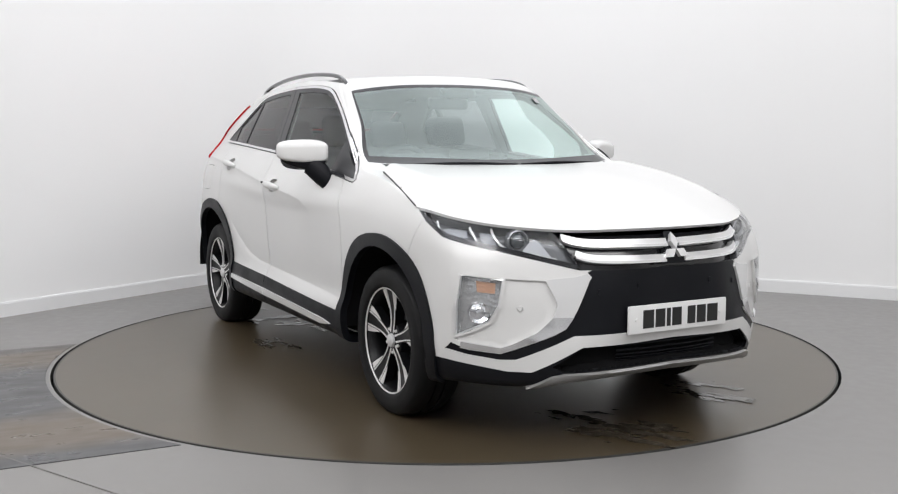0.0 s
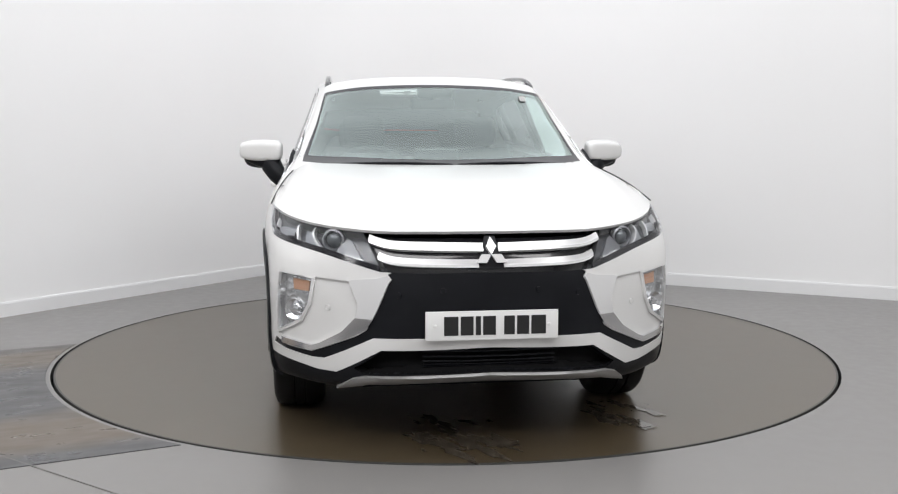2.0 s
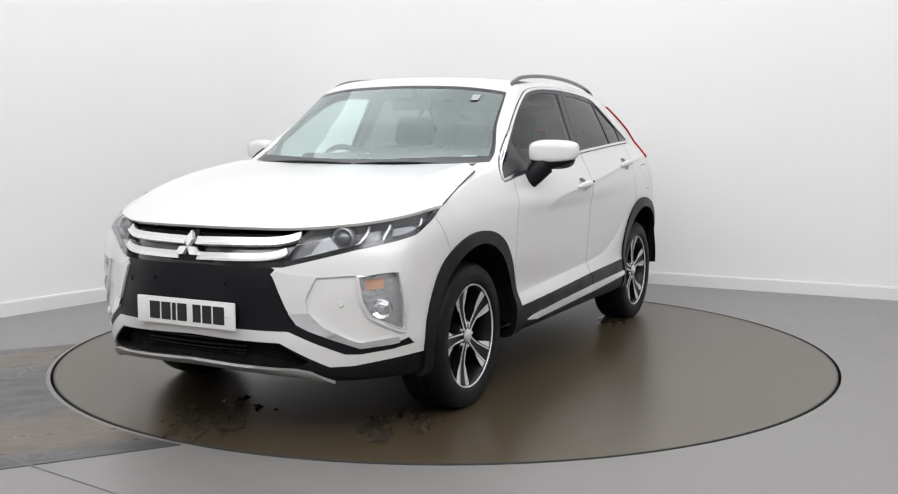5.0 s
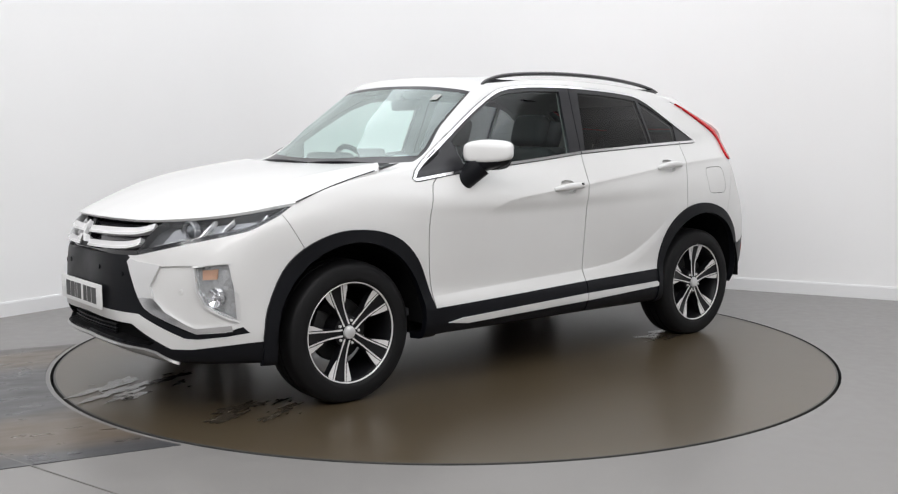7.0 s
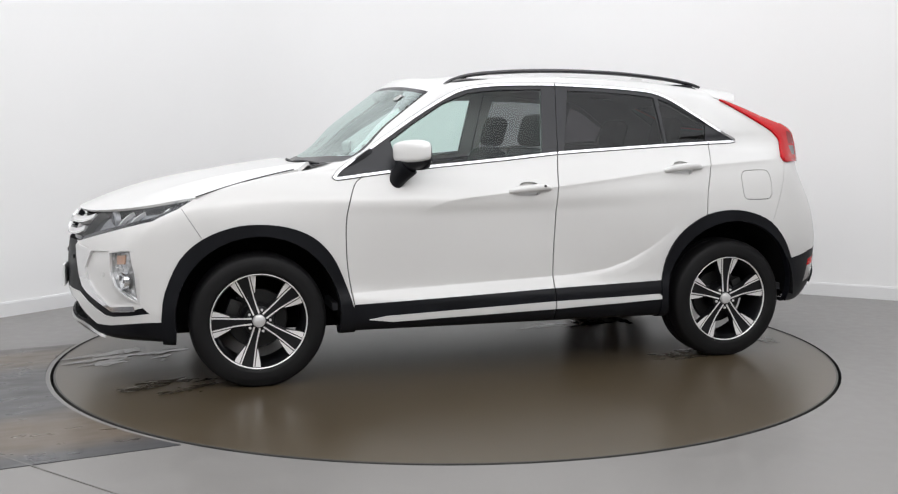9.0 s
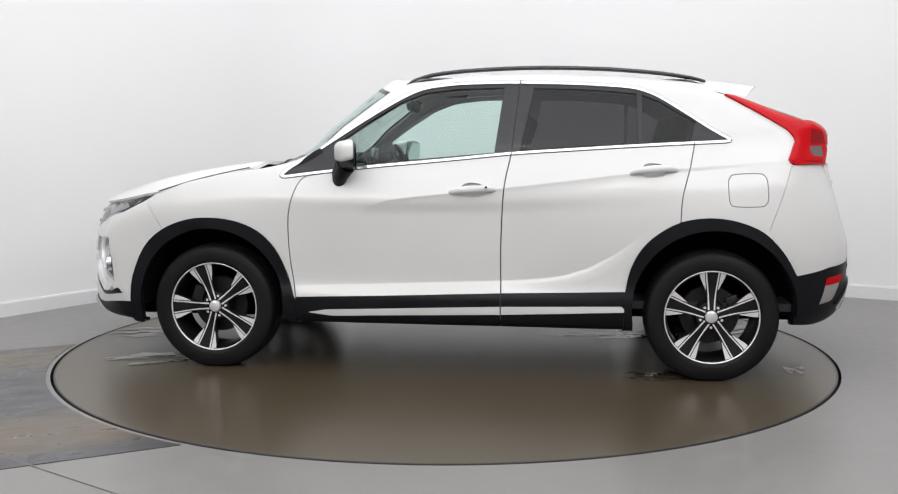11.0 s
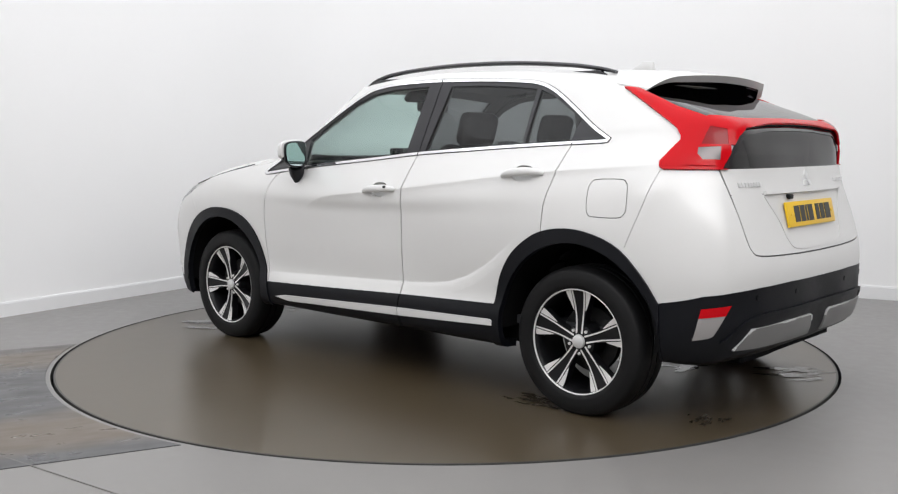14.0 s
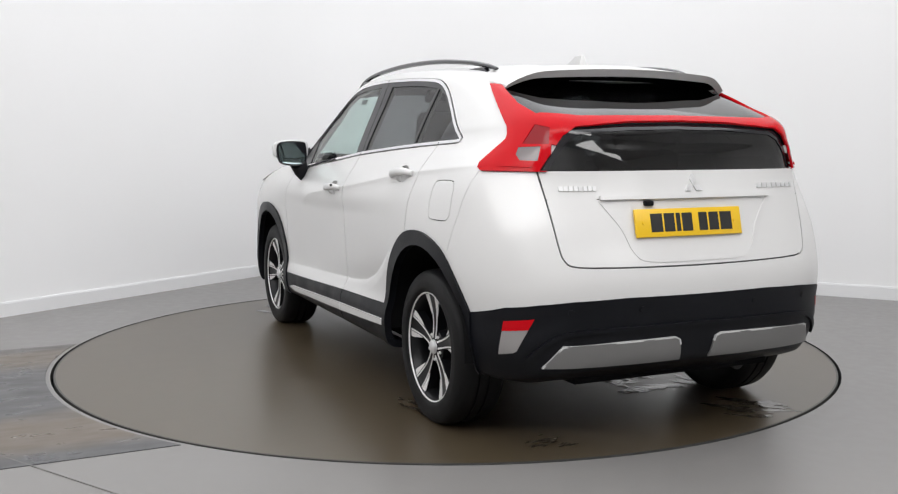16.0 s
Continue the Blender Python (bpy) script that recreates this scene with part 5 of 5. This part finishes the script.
# door handles, mirrors, roof rails
def build_side_fittings(s, i):
    for x, z, door, rise in ((-0.095, 0.983, front_doors[i], 0.065), (-1.024, 1.086, rear_doors[i], 0.073)):
        bm = bmesh.new()
        pts = []
        for k in range(13):
            t = -1 + k / 6
            p, n = on_form(SIDE, x + 0.118 * t, z - rise * 0.118 * t, at_side, 0.030 - 0.026 * abs(t) ** 3)
            pts.append((p.x, p.y * s, p.z))
        tube(bm, pts, [0.010 + 0.008 * (1 - abs(-1 + k / 6) ** 2) for k in range(13)], 10, flat=1.15)
        h = part("door_handle", bm, M_PAINT, door, smooth=60)
        part("handle_cup", panel(["handle_cup"], -0.022, -0.022, s, keep=lambda c: abs(c.x - x) < 0.2), M_PAINT, h)
        if x > -0.5:
            p, n = on_form(SIDE, x - 0.075, z + 0.006, at_side, 0.046)
            bm = bmesh.new()
            lathe(bm, [(0.006, -0.01), (0.006, 0.002), (0, 0.003)], 12, Matrix.Translation((p.x, p.y * s, p.z)) @ Matrix.Rotation(0 if s > 0 else math.pi, 4, "Z"))
            part("key_slot", bm, M_INK, h)
    # mirror
    bm = bmesh.new()
    bmesh.ops.create_uvsphere(bm, u_segments=28, v_segments=18, radius=1.0)
    for v in bm.verts:
        c = v.co
        f = lambda q, e: math.copysign(abs(q) ** e, q)
        x, y, z = f(c.x, 0.5), f(c.y, 0.5), f(c.z, 0.5)
        if x < 0:
            x *= 0.28
        taper = 1 - 0.28 * max(0, y) * (0.5 + 0.5 * max(0, x))
        v.co = Vector((0.540 + 0.066 * x * (1 - 0.2 * y) - (0.034 + 0.014 * min(1, (x + 0.3) / 1.3)) * y, s * (0.962 + 0.118 * y), 1.190 + (0.054 * z + (0.006 if z > 0 else 0.0)) * taper - 0.010 * max(0, x)))
    mirror = part("door_mirror", finish(bm), M_PAINT, front_doors[i], "white mirror shell over a black base", 60)
    bm = bmesh.new()
    bmesh.ops.create_uvsphere(bm, u_segments=24, v_segments=14, radius=1.0)
    for v in bm.verts:
        c = v.co
        f = lambda q, e: math.copysign(abs(q) ** e, q)
        x, y, z = f(c.x, 0.5), f(c.y, 0.5), f(c.z, 0.5)
        if x < 0:
            x *= 0.3
        v.co = Vector((0.540 + 0.063 * x * (1 - 0.2 * y) * (1 - 0.12 * (1 - z)) - (0.034 + 0.014 * min(1, (x + 0.3) / 1.3)) * y, s * (0.958 + (0.114 - 0.020 * (1 - z)) * y), 1.130 + 0.032 * z + 0.012 * y * (1 - z)))
    part("mirror_base", finish(bm), M_CLAD, mirror, "black lower mirror housing", 60)
    bm = bmesh.new()
    tube(bm, [(0.625, s * 0.845, 1.03), (0.615, s * 0.875, 1.065), (0.575, s * 0.91, 1.12)], [0.036, 0.042, 0.050], 12, flat=1.25)
    part("mirror_foot", bm, M_CLAD, mirror, "black mirror foot", 60)
    bm = bmesh.new()
    poly = smooth_poly([(-0.085, -0.045), (-0.09, 0.03), (-0.06, 0.048), (0.06, 0.046), (0.09, 0.02), (0.075, -0.04), (0.0, -0.055)], 4)
    vs = [bm.verts.new((0.517 - 0.31 * y, s * (0.962 + y * 1.08), 1.172 + z * 1.4)) for y, z in poly]
    bm.faces.new(vs)
    ext = bmesh.ops.extrude_face_region(bm, geom=bm.faces[:])
    for g in ext["geom"]:
        if isinstance(g, bmesh.types.BMVert):
            g.co.x += 0.008
    part("mirror_rim", finish(bm), M_GLOSSBLACK, mirror)
    bm = bmesh.new()
    vs = [bm.verts.new((0.5145 - 0.31 * y + 0.04 * z, s * (0.962 + y * 0.96), 1.172 + z * 1.22)) for y, z in poly]
    bm.faces.new(vs)
    part("mirror_glass", finish(bm), M_MIRROR, mirror, "silvered mirror glass")
    # roof rail
    bm = bmesh.new()
    line = [(0.30, 0.597, 1.545), (0.24, 0.592, 1.578), (0.12, 0.586, 1.607), (-0.1, 0.58, 1.627), (-0.4, 0.572, 1.637), (-0.75, 0.56, 1.630),
            (-1.05, 0.543, 1.607), (-1.22, 0.53, 1.583), (-1.31, 0.52, 1.562)]
    pts = [(p[0], p[1] * s, p[2]) for p in smooth3(line, 5)]
    k = len(pts)
    tube(bm, pts, [0.010 + 0.0065 * math.sin(math.pi * min(1, max(0.0, i2 / (k - 1)))) ** 0.5 for i2 in range(k)], 10, flat=0.75)
    rail = part("roof_rail", bm, M_GLOSSBLACK, car, "black roof rail", 60)
    for x0, x1 in ((0.30, 0.10), (-1.10, -1.30)):
        bm = bmesh.new()
        y = 0.588 if x0 > 0 else 0.535
        box(bm, min(x0, x1), max(x0, x1), min(y * s - 0.016, y * s + 0.016), max(y * s - 0.016, y * s + 0.016), 1.53, 1.585 if x0 > 0 else 1.575, 0.008)
        for v in bm.verts:
            if v.co.z > 1.55:
                v.co.x += -0.06 if x0 > 0 else 0.06
        part("rail_foot", bm, M_GLOSSBLACK, rail)


def smooth3(line, steps):
    return [tuple(map(float, p)) for p in spline_steps(np.array(line), steps)]


for i, s in enumerate((1, -1)):
    build_side_fittings(s, i)


# wheels
def build_wheel(x, s, turn):
    """Wheel about its own hub, outer face towards +y; then moved to its place."""
    m = Matrix.Translation((x, s * 0.755, 0.337)) @ (Matrix.Identity(4) if s > 0 else Matrix.Rotation(math.pi, 4, "Z"))
    bm = bmesh.new()
    lathe(bm, [(0.236, 0.095), (0.228, 0.085), (0.222, 0.02), (0.222, -0.10), (0.236, -0.108)], 64, m)
    wheel = part("wheel", bm, M_RIM, car, "black and machined alloy wheel with worn tyre")
    bm = bmesh.new()
    lathe(bm, [(0.232, -0.10), (0.25, -0.113), (0.30, -0.116), (0.327, -0.105), (0.3405, -0.085), (0.3445, -0.05), (0.345, -0.028), (0.337, -0.027), (0.337, -0.019), (0.345, -0.018),
               (0.345, 0.018), (0.337, 0.019), (0.337, 0.027), (0.345, 0.028), (0.3445, 0.05), (0.3405, 0.085), (0.333, 0.099), (0.327, 0.106), (0.318, 0.109), (0.300, 0.1165),
               (0.285, 0.1155), (0.265, 0.116), (0.250, 0.112), (0.243, 0.104), (0.236, 0.096)], 72, m)
    for v in bm.verts:
        v.co.z = max(v.co.z, 0.001)
    part("tyre", bm, M_TYRE, wheel, "black rubber tyre")
    bm = bmesh.new()
    lathe(bm, [(0.2365, 0.100), (0.2375, 0.104), (0.241, 0.106), (0.2445, 0.104), (0.2455, 0.097)], 72, m)
    part("rim_edge", bm, M_MACHINED, wheel, "bright rim edge")
    bm = bmesh.new()
    lathe(bm, [(0, 0.098), (0.020, 0.097), (0.030, 0.092), (0.033, 0.080)], 28, m)
    part("hub_cap", bm, M_SILVER, wheel, "silver hub cap")
    bm = bmesh.new()
    lathe(bm, [(0.033, 0.082), (0.075, 0.070), (0.085, 0.02), (0.085, -0.05)], 40, m)
    part("hub", bm, M_RIM, wheel)
    bm = bmesh.new()
    lathe(bm, [(0.06, -0.012), (0.150, -0.012), (0.155, -0.020), (0.155, -0.034), (0.06, -0.036)], 48, m)
    part("brake_disc", bm, M_DISC, wheel, "worn steel brake disc")
    bm = bmesh.new()
    box(bm, -0.06, 0.06, -0.05, 0.02, 0.10, 0.165, 0.012)
    bm.transform(m @ Matrix.Rotation(radians(70 if x > 0 else -70) * s, 4, "Y"))
    part("brake_caliper", bm, M_DISC, wheel)
    for k in range(5):
        a = radians(turn + 72 * k)
        # the wheel's face: image right is -x seen from its outer side
        def face(r, o, h):
            px, pz = r * math.cos(a) - o * math.sin(a), r * math.sin(a) + o * math.cos(a)
            return m @ Vector((-px, h, pz))

        def strip(bm, line, h0, h1, thick):
            rows = []
            for r, o0, o1 in line:
                t = (r - 0.03) / 0.21
                h = h0 + (h1 - h0) * t - 0.012 * math.sin(math.pi * max(0, min(1, t)))
                rows.append([bm.verts.new(face(r, o, hh)) for o, hh in ((o0, h), (o1, h), (o1, h - thick), (o0, h - thick))])
            for p, q in zip(rows, rows[1:]):
                for j in range(4):
                    bm.faces.new((p[j], p[(j + 1) % 4], q[(j + 1) % 4], q[j]))
            bm.faces.new(rows[0])
            bm.faces.new(rows[-1])
            finish(bm)

        bm = bmesh.new()
        strip(bm, [(0.03, -0.022, 0.022), (0.08, -0.022, 0.022), (0.13, -0.030, 0.030), (0.165, -0.042, 0.042), (0.20, -0.056, 0.056), (0.238, -0.074, 0.074)], 0.080, 0.094, 0.045)
        spoke = part("spoke", bm, M_RIM, wheel, "black twin spoke with machined edges")
        for side in (1, -1):
            bm = bmesh.new()
            strip(bm, [(0.036, side * 0.010, side * 0.019), (0.08, side * 0.0125, side * 0.0195), (0.12, side * 0.0155, side * 0.022), (0.16, side * 0.0205, side * 0.027),
                       (0.20, side * 0.0255, side * 0.0325), (0.238, side * 0.030, side * 0.037)], 0.0825, 0.0965, 0.003)
            part("spoke_edge", bm, M_MACHINED, spoke, "machined bright edge")
            bm = bmesh.new()
            strip(bm, [(0.142, side * 0.0300, side * 0.033), (0.17, side * 0.0335, side * 0.046), (0.205, side * 0.038, side * 0.061), (0.2385, side * 0.0415, side * 0.072)], 0.0825, 0.0965, 0.003)
            part("spoke_tip", bm, M_MACHINED, spoke, "machined bright tip")
        b = a + radians(36)
        bm = bmesh.new()
        lathe(bm, [(0, 0.096), (0.006, 0.095), (0.0075, 0.09), (0.0075, 0.06)], 8,
              m @ Matrix.Translation((-0.057 * math.cos(b), -0.012, 0.057 * math.sin(b))))
        part("wheel_nut", bm, M_MACHINED, wheel)


for x, s, turn in ((1.335, 1, 110), (-1.335, 1, 90), (1.335, -1, 90), (-1.335, -1, 98)):
    build_wheel(x, s, turn)


# wheel housings and the underside
def build_underbody():
    for x, z, r in ((1.335, 0.365, 0.415), (-1.335, 0.38, 0.419)):
        for s in (1, -1):
            bm = bmesh.new()
            n = 24
            rows = []
            for i in range(n + 1):
                a = radians(-4 + 188 * i / n)
                p = (x + r * math.cos(a), z + r * math.sin(a))
                rows.append([bm.verts.new((p[0], s * 0.885, p[1])), bm.verts.new((p[0], s * 0.50, p[1]))])
            for a, b in zip(rows, rows[1:]):
                bm.faces.new((a[0], a[1], b[1], b[0]))
            bm.faces.new([r2[1] for r2 in rows])
            part("wheel_housing", finish(bm), M_UNDER, car, "black wheel housing lining")
    bm = bmesh.new()
    box(bm, -0.92, 0.90, -0.74, 0.74, 0.265, 0.36)
    box(bm, 0.86, 2.02, -0.49, 0.49, 0.23, 0.80)
    box(bm, -1.95, -0.88, -0.49, 0.49, 0.27, 0.62)
    box(bm, -1.36, -1.31, -0.7, 0.7, 0.32, 0.37)
    box(bm, 1.31, 1.36, -0.7, 0.7, 0.32, 0.37)
    part("underbody", bm, M_UNDER, car, "black underbody")
    bm = bmesh.new()
    tube(bm, [(-1.5, -0.42, 0.27), (-1.75, -0.42, 0.27), (-1.86, -0.42, 0.255)], [0.03, 0.03, 0.031], 14)
    part("exhaust_pipe", bm, M_DISC, car, "grey exhaust pipe")


build_underbody()


# cabin
def build_cabin():
    bm = bmesh.new()
    box(bm, -1.75, 0.95, -0.76, 0.76, 0.36, 0.40)
    part("cabin_floor", bm, M_TRIM, car)
    bm = bmesh.new()
    prof = [(1.02, 1.075), (0.90, 1.09), (0.72, 1.095), (0.60, 1.07), (0.56, 1.01), (0.60, 0.9), (0.70, 0.7), (0.98, 0.7)]
    left = [bm.verts.new((x, 0.74, z)) for x, z in prof]
    right = [bm.verts.new((x, -0.74, z)) for x, z in prof]
    n = len(prof)
    for i in range(n):
        bm.faces.new((left[i], left[(i + 1) % n], right[(i + 1) % n], right[i]))
    bm.faces.new(left[::-1])
    bm.faces.new(right)
    dash = part("dashboard", finish(bm), M_TRIM, car, "dark grey dashboard", 25)
    bm = bmesh.new()
    box(bm, 0.60, 0.625, -0.13, 0.12, 1.10, 1.20, 0.012)
    part("screen", bm, M_GLOSSBLACK, dash, "black centre screen")
    bm = bmesh.new()
    rounded_block(bm, (0.66, -0.37, 1.135), (0.16, 0.34, 0.08), 0.9)
    part("instrument_hood", bm, M_TRIM, dash)
    # steering wheel on the right
    bm = bmesh.new()
    m = Matrix.Translation((0.47, -0.37, 1.04)) @ Matrix.Rotation(radians(-66), 4, "Y")
    tube(bm, [m @ Vector((0.185 * math.cos(2 * math.pi * i / 36), 0.185 * math.sin(2 * math.pi * i / 36), 0)) for i in range(36)], 0.016, 8, closed=True)
    wheel = part("steering_wheel", bm, M_TRIM, car, "black steering wheel", 60)
    bm = bmesh.new()
    rounded_block(bm, (0, 0, 0), (0.11, 0.15, 0.05), 0.6)
    for a in (90, -90, 180):
        tube(bm, [(0, 0, 0), (0.18 * math.cos(radians(a)), 0.18 * math.sin(radians(a)), 0)], 0.014, 6)
    bm.transform(m)
    part("steering_hub", bm, M_TRIM, wheel)
    # seats
    for x, ys, wide in ((-0.16, (0.36, -0.36), 0.50), (-1.02, (0.36, -0.36), 0.52)):
        for y in ys:
            lean = Matrix.Rotation(radians(-16), 4, "Y")
            bm = bmesh.new()
            rounded_block(bm, (x + 0.27, y, 0.66), (0.52, wide, 0.16), 0.8)
            seat = part("seat", bm, M_SEAT, car, "black fabric seat", 60)
            bm = bmesh.new()
            rounded_block(bm, (x - 0.05, y, 0.93), (0.14, wide * 0.94, 0.56), 0.9, 4, lean)
            part("backrest", bm, M_SEAT, seat, smooth=60)
            bm = bmesh.new()
            rounded_block(bm, (x - 0.155, y, 1.305 if x > -0.5 else 1.29), (0.10, 0.265, 0.19), 0.9, 4, lean)
            part("headrest", bm, M_SEAT, seat, smooth=60)
            for dy in (-0.06, 0.06):
                bm = bmesh.new()
                tube(bm, [(x - 0.115, y + dy, 1.14), (x - 0.145, y + dy, 1.26)], 0.007, 6)
                part("headrest_post", bm, M_TRIM, seat)
    # mirror and sensor box behind the windscreen
    bm = bmesh.new()
    rounded_block(bm, (0.36, 0.0, 1.455), (0.05, 0.25, 0.065), 0.7)
    tube(bm, [(0.36, 0, 1.48), (0.45, 0, 1.52)], 0.012, 8)
    part("inner_mirror", bm, M_TRIM, car, "dark rear-view mirror")
    bm = bmesh.new()
    rounded_block(bm, (0.47, 0.0, 1.525), (0.10, 0.20, 0.04), 0.6, m=Matrix.Rotation(radians(38), 4, "Y"))
    part("sensor_box", bm, M_TRIM, car, "dark camera housing")
    bm = bmesh.new()
    box(bm, -1.80, -1.25, -0.55, 0.55, 1.06, 1.075, 0.004)
    part("luggage_cover", bm, M_TRIM, car, "black luggage cover")
    # paper on the screen's lower corner and label at its top
    for y, z, w, h, mat in ((0.62, 1.165, 0.07, 0.018, M_PLATE_W), (0.49, 1.475, 0.04, 0.03, M_HEADLINER)):
        p, n = on_form(ENDS, y, z, lambda c: 0.2 < c.x < 1.2, -0.006)
        bm = bmesh.new()
        q = [on_form(ENDS, y + a * w / 2, z + b * h / 2, lambda c: 0.2 < c.x < 1.2, -0.006)[0] for a, b in ((-1, -1), (1, -1), (1, 1), (-1, 1))]
        vs = [bm.verts.new(v) for v in q]
        bm.faces.new(vs)
        part("screen_sticker", finish(bm), mat, windscreen, "small pale sticker")


build_cabin()
shell.free()


# ---------------------------------------------------------------- what moves
def motions():
    rows, disc = [], []
    for t, a in TURNS:
        turn = pose(0, 0, 0, 0, 0, a)
        rows.append((t, turn @ Matrix.Translation(CAR_OFF)))
        disc.append((t, turn))
    walk(car, rows)
    walk(turntable, disc)
    for puddle in puddles:
        walk(puddle, disc)


motions()
